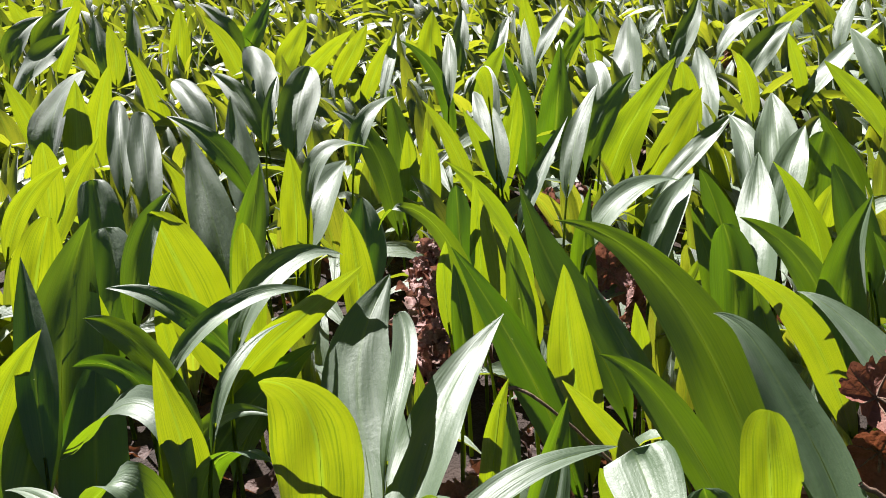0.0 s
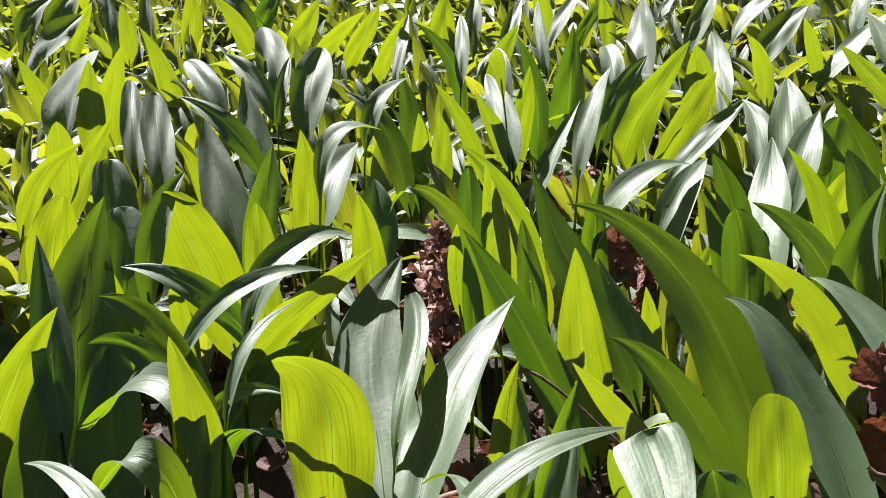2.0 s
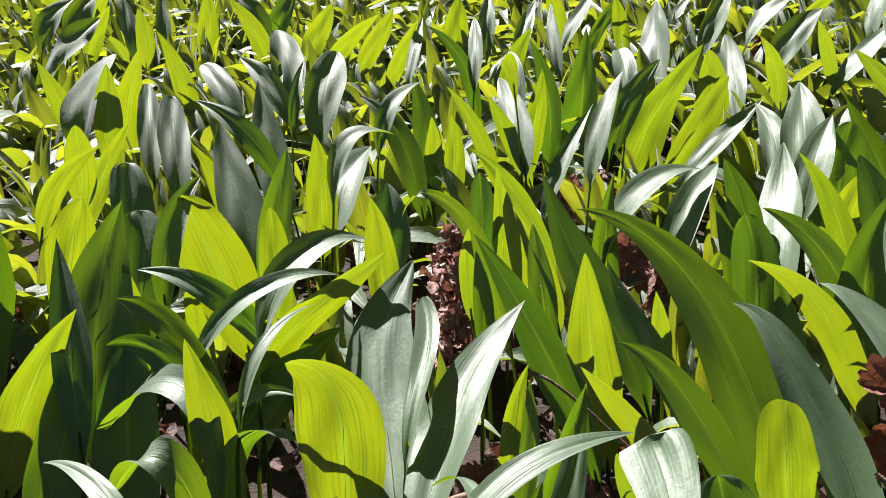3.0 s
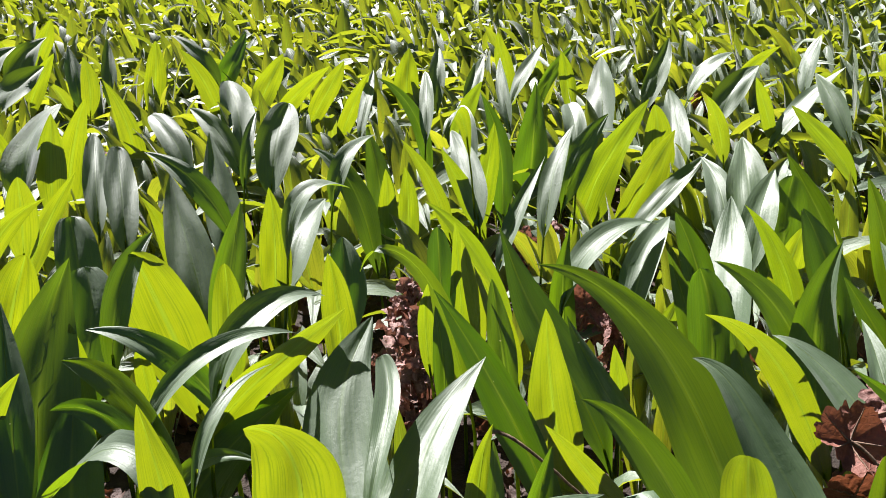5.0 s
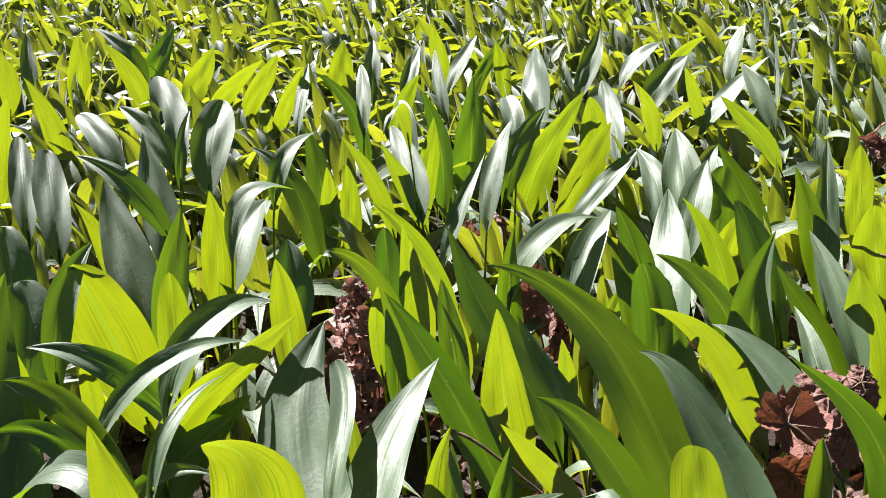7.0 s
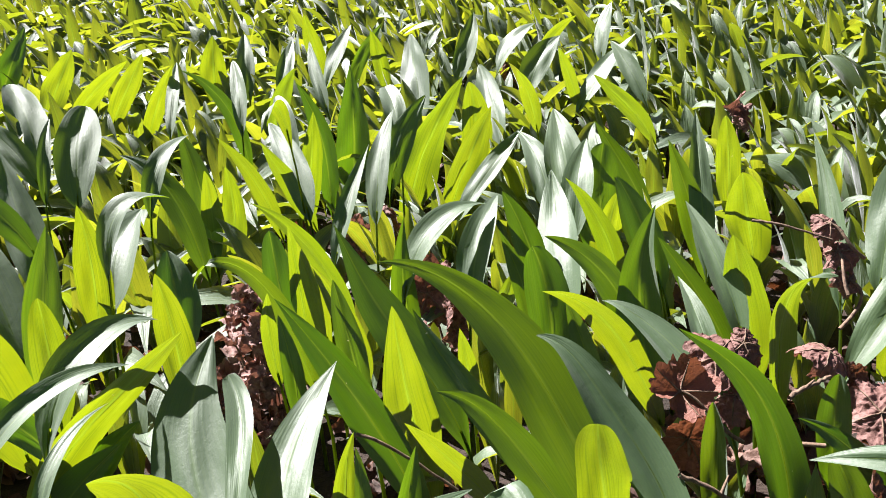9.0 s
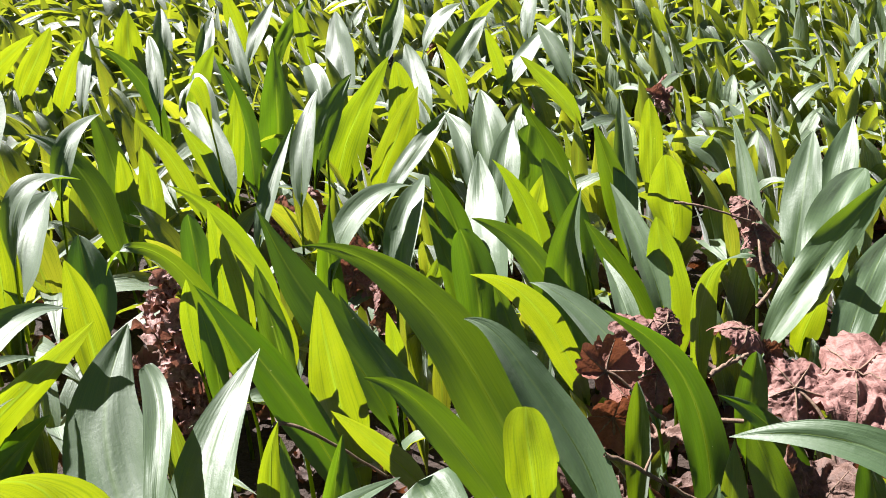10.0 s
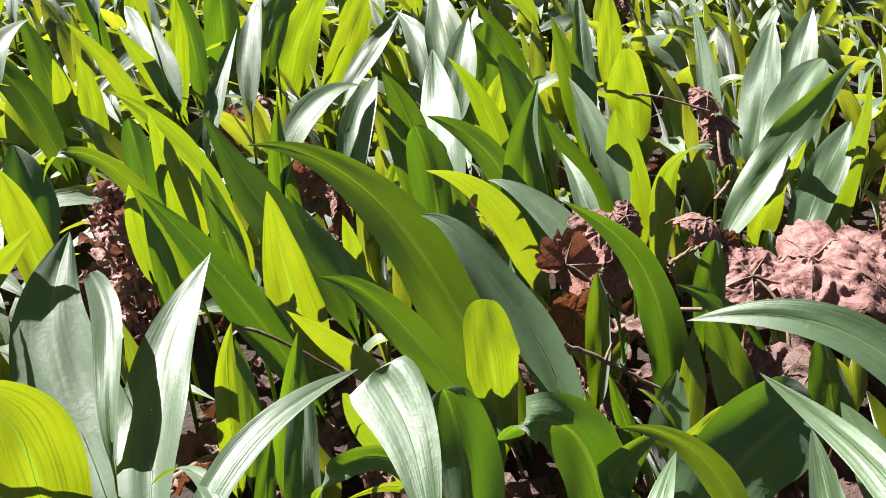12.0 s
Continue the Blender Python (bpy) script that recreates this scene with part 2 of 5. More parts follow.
def sprig(x, y, rng, size=1.0, upright=False):
    """The midribs and breadths of one self-sown plant's leaves, about its own foot."""
    made = []
    count = rng.choice((2, 3, 3, 4))
    for i in range(count):
        long = size * rng.uniform(0.135, 0.205)
        habit = 1.0 if upright else rng.random()
        if habit < 0.36:      # bowed over, its upper side to the sky
            az, lean, droop, frill = rng.gauss(SUN_AZ - 97, 50), rng.uniform(0.15, 0.5), rng.uniform(0.30, 0.75), rng.uniform(0.1, 0.55)
        elif habit < 0.52:    # leaning far out
            az, lean, droop, frill = rng.gauss(SUN_AZ + 83, 45), rng.uniform(0.55, 0.95), rng.uniform(0.0, 0.25), rng.uniform(0.1, 0.35)
        else:                 # upright
            az, lean, droop, frill = rng.gauss(SUN_AZ, 52), rng.uniform(0.05, 0.38), rng.choice((0.0, 0.03, 0.08, 0.16)), rng.uniform(0.05, 0.25)
        az = radians(az)
        out = np.array([math.sin(az), math.cos(az), 0.0])
        up = np.array([0, 0, 1.0])
        p0 = -0.012 * up
        p1 = long * (0.30 * up + 0.10 * lean * out)
        p2 = long * (0.72 * up + 0.62 * lean * out)
        p3 = long * ((1.0 - 0.45 * lean - 0.75 * droop) * up + (lean * 1.15 + 0.75 * droop) * out)
        made.append(dict(p=[p0, p1, p2, p3], width=size * rng.uniform(0.022, 0.040), face=-math.degrees(az) + rng.uniform(-25, 25), twist=rng.uniform(-40, 40), fold=rng.uniform(0.12, 0.7), wave=frill, phase=rng.uniform(0, 6), stalk=rng.uniform(0.10, 0.22), blunt=rng.uniform(0.75, 1.15), up=0.8))
    return made


# ---- ground ----
def build_ground():
    steps = np.concatenate([-np.geomspace(60, 1.6, 14), np.linspace(-1.4, 3.0, 111), np.geomspace(3.2, 60, 14)])
    ahead = np.concatenate([-np.geomspace(60, 0.7, 12), np.linspace(-0.5, 4.0, 113), np.geomspace(4.3, 60, 14)])
    verts = []
    for y in ahead:
        for x in steps:
            near = 1.0 if abs(x) < 5 and abs(y) < 6 else 0.0
            verts.append((x, y, ground_z(x, y) + near * 0.014 * noise.noise((x * 9, y * 9, 0.3)) - 0.006))
    k = len(steps)
    faces = [(i * k + j, i * k + j + 1, (i + 1) * k + j + 1, (i + 1) * k + j) for i in range(len(ahead) - 1) for j in range(k - 1)]
    v = np.array(verts)
    ob = new("ground", mesh_of("ground", [(v, faces, v[:, :2])], SOIL))
    tagged(ob, "dark brown woodland soil under the wild garlic", "ground", kind="structure")


build_ground()


# ---- the nearer plants, one by one ----
FEET, CURRENT = [], []


def plant(x, y):
    """A new wild garlic plant with its foot at (x, y)."""
    ob = tagged(new("ramsons_plant"), "wild garlic plant with broad pointed green leaves, in the soil", "plant", "wild garlic plants")
    ob.location = (x, y, ground_z(x, y))
    FEET.append((x, y))
    CURRENT[:] = [ob]


def leaf(rib, width, face, tilt, fold, blunt, up, stalk, thin):
    """A leaf of the newest plant: its midrib from foot to tip, in metres from the plant's own foot. thin: tint of the
    light let through, from dim green where it should look dark (0) to bright yellow where it should glow (1).
    """
    n = len(bpy.data.meshes)
    g = dict(p=rib, width=width, face=face, tilt=tilt, fold=fold, blunt=blunt, up=up, stalk=stalk, wave=0.08 + 0.20 * (n % 5) / 4, phase=n * 1.7, twist=(n * 37 % 50) - 25)
    made = part("leaf", mesh_of("leaf", [blade(**g, rows=30, cols=8)], LEAF), CURRENT[0])
    made.color = (thin, thin, thin, 1)
    # the midrib stands out a little on the back of the blade
    t = np.linspace(stalk * 0.8, 0.93, 12)
    line = bezier(g["p"], t)
    d = np.gradient(line, axis=0)
    a, b = radians(face), radians(tilt)
    back = -np.cross(np.array([math.cos(a) * math.cos(b), math.sin(a) * math.cos(b), math.sin(b)]), d)
    back /= np.linalg.norm(back, axis=1)[:, None] + 1e-9
    part("midrib", mesh_of("midrib", [tube(line + back * 0.00006, np.linspace(0.00016, 0.00005, 12), 5)], RIB), made, "paler raised midrib")
    part("stalk", mesh_of("stalk", [tube(bezier(g["p"], np.linspace(0, stalk + 0.06, 6)), np.linspace(0.0017, 0.0008, 6), 6)], RIB), CURRENT[0])


plant(0.375, 0.362)
leaf([(0, 0, -0.008), (-0.014, -0.012, 0.053), (0.063, 0.087, -0.024), (-0.071, -0.048, 0.197), (0.053, 0.046, 0.112), (0.017, 0.077, 0.134), (0.006, 0.108, 0.144)], 0.012, -18, 36, 0.2, 0.85, 0.7, 0.53, 0.44)
plant(0.287, 0.400)
leaf([(0, 0, -0.008), (0.017, 0.017, 0.043), (0.004, 0.009, 0.135), (0.055, 0.06, 0.13)], 0.011, -50, 9, 0.3, 0.8, 0.6, 0.60, 0.34)
plant(0.388, 0.409)
leaf([(0, 0, -0.008), (-0.001, 0.004, 0.049), (0.021, 0.035, 0.071), (0.033, 0.071, 0.098)], 0.015, -32, 8, 0.2, 0.7, 0.6, 0.49, 0.31)
plant(0.466, 0.410)
leaf([(0, 0, -0.008), (0.013, 0.029, 0.016), (-0.046, -0.016, 0.104), (0.037, 0.035, 0.08), (-0.013, 0.073, 0.159), (-0.044, 0.094, 0.142), (-0.071, 0.12, 0.127)], 0.019, 5, 45, 0.15, 0.85, 0.8, 0.37, 0.17)
plant(0.244, 0.412)
leaf([(0, 0, -0.008), (0.014, 0.039, 0.016), (-0.018, -0.019, 0.14), (0.025, 0.038, 0.142), (0.008, 0.088, 0.162)], 0.024, -10, 4, 0, 0.14, 1.7, 0.59, 0.21)
plant(0.449, 0.429)
leaf([(0, 0, -0.008), (-0.005, 0.004, 0.041), (0.014, 0.037, 0.063), (0.008, 0.071, 0.086)], 0.019, -30, 26, 0.2, 0.7, 0.6, 0.48, 0.30)
plant(0.197, 0.431)
leaf([(0, 0, -0.008), (-0.004, 0.048, 0.023), (0, -0.041, 0.125), (0.019, 0.07, 0.17), (-0.023, 0.089, 0.123)], 0.007, 13, 10, 0.3, 0.7, 0.6, 0.56, 0.52)
plant(0.160, 0.458)
leaf([(0, 0, -0.008), (-0.005, -0.009, 0.035), (0.051, 0.061, 0.044), (-0.02, -0.047, 0.119), (0.023, 0.043, 0.15), (0.056, 0.046, 0.154), (0.09, 0.062, 0.15)], 0.012, -50, -7, 0.2, 0.75, 0.7, 0.51, 0.32)
plant(0.400, 0.466)
leaf([(0, 0, -0.008), (0, -0.002, 0.037), (-0.011, 0.006, 0.058), (-0.021, 0.014, 0.118), (-0.062, 0.024, 0.118)], 0.013, -10, 30, 0.25, 0.8, 0.7, 0.32, 0.55)
plant(0.266, 0.467)
leaf([(0, 0, -0.008), (0.007, -0.005, 0.001), (-0.017, 0.032, 0.139), (-0.017, -0.018, -0.046), (0.049, 0.016, 0.222), (-0.041, 0.026, 0.137), (-0.04, 0.033, 0.113)], 0.011, -12, 51, 0.2, 0.6, 0.6, 0.53, 0.29)
plant(0.358, 0.475)
leaf([(0, 0, -0.008), (0.008, -0.004, 0.018), (0.005, 0.009, 0.082), (0.048, 0.019, 0.093), (0.085, 0.025, 0.088)], 0.044, -26, -48, 0.15, 0.4, 0.6, 0.31, 0.13)
plant(0.087, 0.475)
leaf([(0, 0, -0.008), (-0.025, 0.02, 0.025), (0.01, -0.008, 0.114), (-0.046, 0.054, 0.128), (-0.089, 0.065, 0.114)], 0.010, 40, 32, 0.2, 0.8, 0.7, 0.48, 0.45)
plant(0.275, 0.483)
leaf([(0, 0, -0.008), (0.002, 0.003, 0.03), (-0.004, 0.001, 0.068), (0.014, 0.018, 0.104), (0.003, 0.027, 0.14)], 0.030, -18, 0, -0.3, 0.45, 0.6, 0.41, 0.10)
plant(0.350, 0.498)
leaf([(0, 0, -0.008), (-0.005, 0, 0.001), (0.011, 0.002, 0.076), (-0.029, 0.011, 0.028), (0.015, 0.01, 0.11), (-0.031, 0.017, 0.124), (-0.047, 0.022, 0.1)], 0.028, -8, 14, -0.2, 0.5, 0.6, 0.19, 0.13)
plant(0.217, 0.514)
leaf([(0, 0, -0.008), (0.001, 0.001, 0.028), (0, 0.002, 0.065), (0.008, 0.017, 0.098), (0.015, 0.026, 0.133)], 0.015, -16, -4, 0.1, 0.35, 0.4, 0.39, 0.16)
plant(0.277, 0.516)
leaf([(0, 0, -0.008), (-0.018, 0, 0.027), (0.012, -0.007, 0.076), (-0.006, -0.016, 0.122), (-0.045, -0.036, 0.13)], 0.006, 8, 21, 0.2, 0.7, 0.6, 0.35, 1.00)
plant(0.336, 0.521)
leaf([(0, 0, -0.008), (-0.002, 0, 0.023), (0.011, -0.01, 0.046), (0.005, -0.012, 0.082), (0.028, -0.021, 0.1)], 0.022, -39, -16, 0.2, 0.65, 0.6, 0.13, 0.24)
plant(0.160, 0.519)
leaf([(-0.001, 0.006, -0.008), (-0.003, 0.042, 0.006), (-0.016, -0.031, 0.137), (0.011, 0.112, 0.039), (-0.052, 0.085, 0.12), (-0.029, 0.135, 0.131), (-0.015, 0.161, 0.156)], 0.044, 10, 8, 0.12, 0.75, 0.6, 0.30, 0.46)
leaf([(0, -0.005, -0.008), (0.003, 0.035, -0.001), (0.003, -0.045, 0.139), (0.004, 0.074, 0.052), (0.007, 0.078, 0.116), (0.027, 0.113, 0.123), (0.048, 0.141, 0.14)], 0.031, -17, 1, 0.25, 0.95, 0.8, 0.34, 0.53)
plant(0.502, 0.530)
leaf([(0, 0, -0.008), (-0.003, 0.003, 0.025), (-0.009, 0.006, 0.058), (-0.021, 0.01, 0.089)], 0.023, -48, 12, 0.2, 0.6, 0.6, 0.02, 0.10)
plant(-0.023, 0.538)
leaf([(0, 0, -0.008), (0.002, -0.005, 0.041), (-0.003, 0.025, 0.07), (0, 0.055, 0.101), (-0.001, 0.077, 0.137)], 0.029, 27, -20, 0.2, 0.6, 0.6, 0.33, 0.27)
plant(0.356, 0.539)
leaf([(0, 0, -0.008), (0.006, 0.016, 0.027), (-0.03, -0.019, 0.055), (0.051, 0.062, 0.103), (-0.044, 0.046, 0.089), (-0.01, 0.079, 0.15), (-0.046, 0.096, 0.15)], 0.024, -5, 28, 0.2, 0.75, 0.7, 0.27, 0.16)
plant(0.453, 0.540)
leaf([(0, 0, -0.008), (-0.002, 0.006, 0.029), (-0.005, 0.013, 0.067), (-0.021, 0.02, 0.101)], 0.021, -32, 13, 0.1, 0.35, 0.4, 0.02, 0.37)
plant(0.072, 0.543)
leaf([(0, 0, -0.008), (0.011, 0.016, 0.053), (-0.009, 0.011, 0.161), (0.029, 0.087, 0.151)], 0.008, -11, -13, 0.4, 0.8, 0.7, 0.59, 0.22)
leaf([(0.002, 0.002, -0.008), (0.031, 0.023, 0.067), (-0.1, -0.023, -0.023), (0.109, 0.035, 0.167), (-0.062, 0.043, 0.176), (-0.053, 0.047, 0.106), (-0.084, 0.057, 0.091)], 0.019, 50, 35, 0.2, 0.2, 0.6, 0.35, 0.48)
leaf([(-0.002, -0.003, -0.008), (-0.003, -0.003, -0.019), (0.004, -0.003, 0.164), (-0.028, -0.003, -0.068), (0.029, -0.003, 0.199), (-0.034, -0.003, 0.118), (-0.043, -0.003, 0.1)], 0.017, 40, 15, 0.3, 0.5, 0.6, 0.37, 0.48)
plant(0.213, 0.544)
leaf([(0, 0, -0.008), (0, 0.001, 0.045), (0.008, 0.005, 0.096), (0.022, 0.016, 0.146)], 0.014, -3, -12, 0.5, 0.75, 0.6, 0.52, 0.26)
plant(0.153, 0.547)
leaf([(0, 0, -0.008), (0.011, 0.036, 0.023), (-0.019, -0.021, 0.137), (0.021, 0.073, 0.113), (0, 0.108, 0.144)], 0.013, -6, -0, 0.5, 0.3, 0.6, 0.50, 0.48)
plant(0.394, 0.550)
leaf([(0, 0, -0.008), (0.001, 0, 0.027), (-0.013, 0, 0.06), (-0.024, 0, 0.093)], 0.010, -19, 17, 0.3, 0.8, 0.6, 0.28, 0.22)
plant(0.202, 0.554)
leaf([(-0.001, 0.004, -0.008), (-0.008, 0.004, 0.042), (0.014, 0.015, 0.087), (0.009, 0.036, 0.131)], 0.010, -4, -5, 0.1, 0.7, 0.6, 0.51, 0.37)
leaf([(0.001, -0.004, -0.008), (0.002, -0.004, 0.03), (0.004, -0.004, 0.069), (0.015, -0.004, 0.105)], 0.010, -33, -8, 0.1, 0.6, 0.5, 0.40, 0.16)
plant(0.012, 0.564)
leaf([(0, 0, -0.008), (0.005, -0.007, 0.039), (-0.014, 0.033, 0.06), (-0.017, 0.049, 0.096), (-0.02, 0.071, 0.129)], 0.034, 28, -9, 0.2, 0.6, 0.6, 0.26, 0.06)
plant(0.063, 0.567)
leaf([(0.008, -0.002, -0.008), (-0.016, 0.007, 0.032), (0.026, -0.003, 0.097), (-0.017, 0.034, 0.157), (-0.069, 0.043, 0.136)], 0.020, -0, 42, 0.2, 0.8, 0.7, 0.44, 0.12)
leaf([(-0.008, 0.003, -0.008), (0.005, 0.003, 0.004), (-0.036, 0.003, 0.076), (0.036, 0.003, 0.033), (-0.024, 0.003, 0.105), (0.021, 0.003, 0.129), (0.042, 0.003, 0.108)], 0.014, 14, -17, 0.2, 0.65, 0.6, 0.32, 0.21)
plant(0.283, 0.568)
leaf([(0, 0, -0.008), (0.004, 0.002, 0.047), (-0.025, -0.019, 0.088), (-0.038, -0.038, 0.134)], 0.014, 14, 26, 0.1, 0.6, 0.6, 0.35, 0.68)
plant(-0.007, 0.568)
leaf([(0, 0, -0.008), (0.004, -0.01, 0.073), (-0.014, 0.034, 0.127), (-0.034, 0.072, 0.184)], 0.019, 34, -6, 0.3, 0.9, 0.7, 0.45, 0.09)
plant(0.423, 0.565)
leaf([(-0.002, 0.004, -0.008), (-0.006, 0.004, 0.023), (0.017, 0.018, 0.057), (-0.009, 0.015, 0.079), (0.008, 0.025, 0.125), (-0.028, 0.029, 0.142), (-0.052, 0.035, 0.16)], 0.021, -9, 14, 0.2, 0.85, 0.7, 0.07, 0.15)
leaf([(0.002, -0.004, -0.008), (0.005, -0.004, 0.015), (-0.009, -0.016, 0.034), (-0.006, -0.022, 0.055), (-0.004, -0.035, 0.074)], 0.017, -6, 6, 0.3, 0.6, 0.6, 0.14, 0.86)
plant(0.495, 0.574)
leaf([(0, 0, -0.008), (-0.005, 0, 0.024), (-0.004, 0.004, 0.058), (-0.028, 0.017, 0.086), (-0.056, 0.026, 0.098)], 0.013, -21, 41, 0.2, 0.8, 0.7, 0.38, 0.08)
plant(-0.013, 0.586)
leaf([(0, 0, -0.008), (0.004, 0.001, 0.055), (-0.007, 0.017, 0.105), (-0.026, 0.066, 0.145), (-0.01, 0.094, 0.193)], 0.038, 28, -14, 0.25, 0.85, 0.7, 0.38, 0.38)
plant(0.326, 0.586)
leaf([(0, 0, -0.008), (-0.011, 0.005, 0.018), (0.01, -0.005, 0.058), (-0.022, 0.012, 0.079), (-0.036, 0.011, 0.097), (-0.042, 0.018, 0.138), (-0.074, 0.024, 0.141)], 0.019, 7, 30, 0.2, 0.8, 0.7, 0.30, 0.30)
plant(0.056, 0.587)
leaf([(0, 0, -0.008), (-0.006, 0.002, 0.036), (0.013, -0.008, 0.077), (0.006, -0.014, 0.121), (0.005, -0.022, 0.163)], 0.022, 29, 2, 0.25, 0.75, 0.7, 0.23, 1.00)
plant(0.117, 0.588)
leaf([(0, 0, -0.008), (-0.005, 0, 0.025), (0.008, -0.002, 0.044), (0.003, -0.014, 0.094), (0.006, -0.016, 0.092), (0.026, -0.023, 0.153), (-0.008, -0.033, 0.157)], 0.041, 15, -3, 0.12, 0.35, 0.5, 0.21, 1.00)
plant(0.389, 0.590)
leaf([(0, 0, -0.008), (-0.002, 0, 0.036), (0.004, 0, 0.079), (-0.004, 0, 0.123)], 0.015, -60, 1, 0.6, 0.6, 0.6, 0.36, 0.49)
plant(0.073, 0.593)
leaf([(0, 0, -0.008), (-0.027, 0.016, 0.031), (0.016, -0.01, 0.114), (-0.038, 0.033, 0.148), (-0.087, 0.047, 0.149)], 0.022, 0, 54, 0.25, 0.8, 0.7, 0.50, 0.38)
plant(0.022, 0.605)
leaf([(-0.003, -0.008, -0.008), (0.03, 0.019, 0.036), (-0.023, -0.029, 0.121), (0.036, 0.028, 0.175), (0.084, 0.055, 0.155)], 0.015, -40, -21, 0.4, 0.8, 0.7, 0.55, 0.20)
leaf([(0.003, 0.008, -0.008), (0.013, 0.008, 0.041), (0.006, 0.005, 0.056), (0.034, 0.001, 0.134), (0.077, -0.005, 0.113)], 0.011, -30, -36, 0.2, 0.7, 0.6, 0.37, 0.38)
plant(0.425, 0.600)
leaf([(0, 0, -0.008), (0.002, 0.015, 0.023), (-0.025, 0.019, 0.043), (0.017, -0.003, 0.124), (-0.025, 0.069, 0.087), (-0.026, 0.074, 0.136), (-0.053, 0.1, 0.134)], 0.022, -3, 40, 0.15, 0.9, 0.7, 0.41, 0.15)
plant(-0.085, 0.600)
leaf([(0, 0, -0.008), (-0.005, 0, 0.042), (0.023, 0, 0.082), (0.039, 0, 0.128), (0.074, 0, 0.161)], 0.025, 25, -26, 0.15, 0.85, 0.7, 0.26, 0.91)
plant(0.463, 0.600)
leaf([(0, 0, -0.008), (0.002, 0, 0.035), (-0.003, 0, 0.077), (-0.002, 0, 0.12)], 0.017, -38, 1, 0.4, 0.5, 0.6, 0.45, 0.22)
plant(0.350, 0.610)
leaf([(0.008, 0, -0.008), (-0.003, 0.01, 0.031), (-0.01, 0.015, 0.074), (-0.036, 0.035, 0.106), (-0.035, 0.04, 0.147), (-0.073, 0.057, 0.187), (-0.114, 0.07, 0.185)], 0.036, -2, 25, 0.15, 1.0, 0.75, 0.02, 0.39)
leaf([(-0.008, 0.001, -0.008), (-0.01, -0.001, 0.03), (-0.016, -0.019, 0.065), (-0.027, -0.026, 0.1), (-0.032, -0.04, 0.135)], 0.027, -2, 11, -0.12, 0.42, 0.6, 0.08, 0.81)
plant(0.415, 0.616)
leaf([(0, 0, -0.008), (-0.001, 0.007, 0.059), (0.005, 0.023, 0.117), (0.006, 0.084, 0.143)], 0.014, -21, 17, 0.3, 0.8, 0.6, 0.54, 0.31)
plant(0.054, 0.619)
leaf([(0, 0, -0.008), (0.022, 0.038, 0.04), (-0.01, -0.028, 0.114), (0.016, 0.044, 0.19), (0.061, 0.081, 0.161)], 0.022, -29, -12, 0.4, 0.8, 0.7, 0.56, 0.40)
plant(0.312, 0.624)
leaf([(0, 0, -0.008), (-0.004, 0.005, 0.04), (-0.009, 0.007, 0.088), (-0.044, 0.038, 0.115), (-0.059, 0.056, 0.155)], 0.016, 6, 28, 0.2, 0.9, 0.7, 0.40, 0.24)
plant(0.196, 0.627)
leaf([(0, 0, -0.008), (0, 0, 0.032), (0.008, -0.019, 0.068), (0.004, -0.027, 0.107), (0.015, -0.042, 0.142)], 0.014, 6, -2, 0.4, 0.75, 0.6, 0.13, 0.86)
plant(0.013, 0.628)
leaf([(0, 0, -0.008), (0.012, 0.017, 0.066), (-0.023, 0.002, 0.169), (0, 0.082, 0.199)], 0.016, 9, -9, 0.4, 0.7, 0.7, 0.59, 0.32)
plant(0.551, 0.643)
leaf([(0, 0, -0.008), (0.002, -0.001, 0.064), (0.048, 0.034, 0.097), (0.094, 0.057, 0.128)], 0.027, -55, -5, 0.2, 0.65, 0.6, 0.38, 0.45)
plant(0.020, 0.644)
leaf([(0.005, -0.001, -0.008), (0.014, 0.001, 0.046), (0.015, 0.002, 0.106), (0.072, 0.017, 0.134), (0.112, 0.026, 0.165)], 0.025, 38, -44, 0.15, 0.8, 0.7, 0.40, 0.93)
leaf([(-0.004, 0.001, -0.008), (-0.003, 0.001, 0.031), (0.026, 0.001, 0.065), (0.044, 0.001, 0.098), (0.078, 0.001, 0.12)], 0.027, -30, -33, 0.2, 0.7, 0.6, 0.15, 0.22)
plant(0.295, 0.647)
leaf([(0, 0, -0.008), (0.006, 0.002, 0.038), (-0.023, -0.016, 0.067), (-0.039, -0.029, 0.102), (-0.06, -0.047, 0.133)], 0.014, 19, 35, 0.1, 0.8, 0.7, 0.27, 0.98)
plant(-0.019, 0.648)
leaf([(0, 0, -0.008), (0.011, 0.023, 0.042), (-0.026, -0.015, 0.095), (0.013, 0.041, 0.144), (-0.013, 0.062, 0.178)], 0.030, 25, -15, 0.1, 0.3, 0.5, 0.51, 0.17)
plant(0.252, 0.658)
leaf([(0, 0, -0.008), (0.001, -0.003, 0.025), (-0.011, 0.01, 0.056), (-0.021, 0.012, 0.086), (-0.041, 0.02, 0.113), (-0.053, 0.026, 0.142), (-0.073, 0.032, 0.168)], 0.024, 13, 24, 0.15, 0.9, 0.8, 0.15, 0.11)
plant(0.042, 0.660)
leaf([(0, 0, -0.008), (-0.002, 0, 0.031), (0.012, 0, 0.066), (0.031, 0, 0.102), (0.063, 0, 0.123)], 0.023, -26, -29, 0.2, 0.7, 0.6, 0.29, 0.13)
plant(0.368, 0.665)
leaf([(0, 0, -0.008), (0.001, -0.001, 0.046), (-0.011, 0.006, 0.098), (-0.026, 0.015, 0.148)], 0.014, -12, 15, 0, 0.7, 0.6, 0.49, 0.34)
plant(0.083, 0.665)
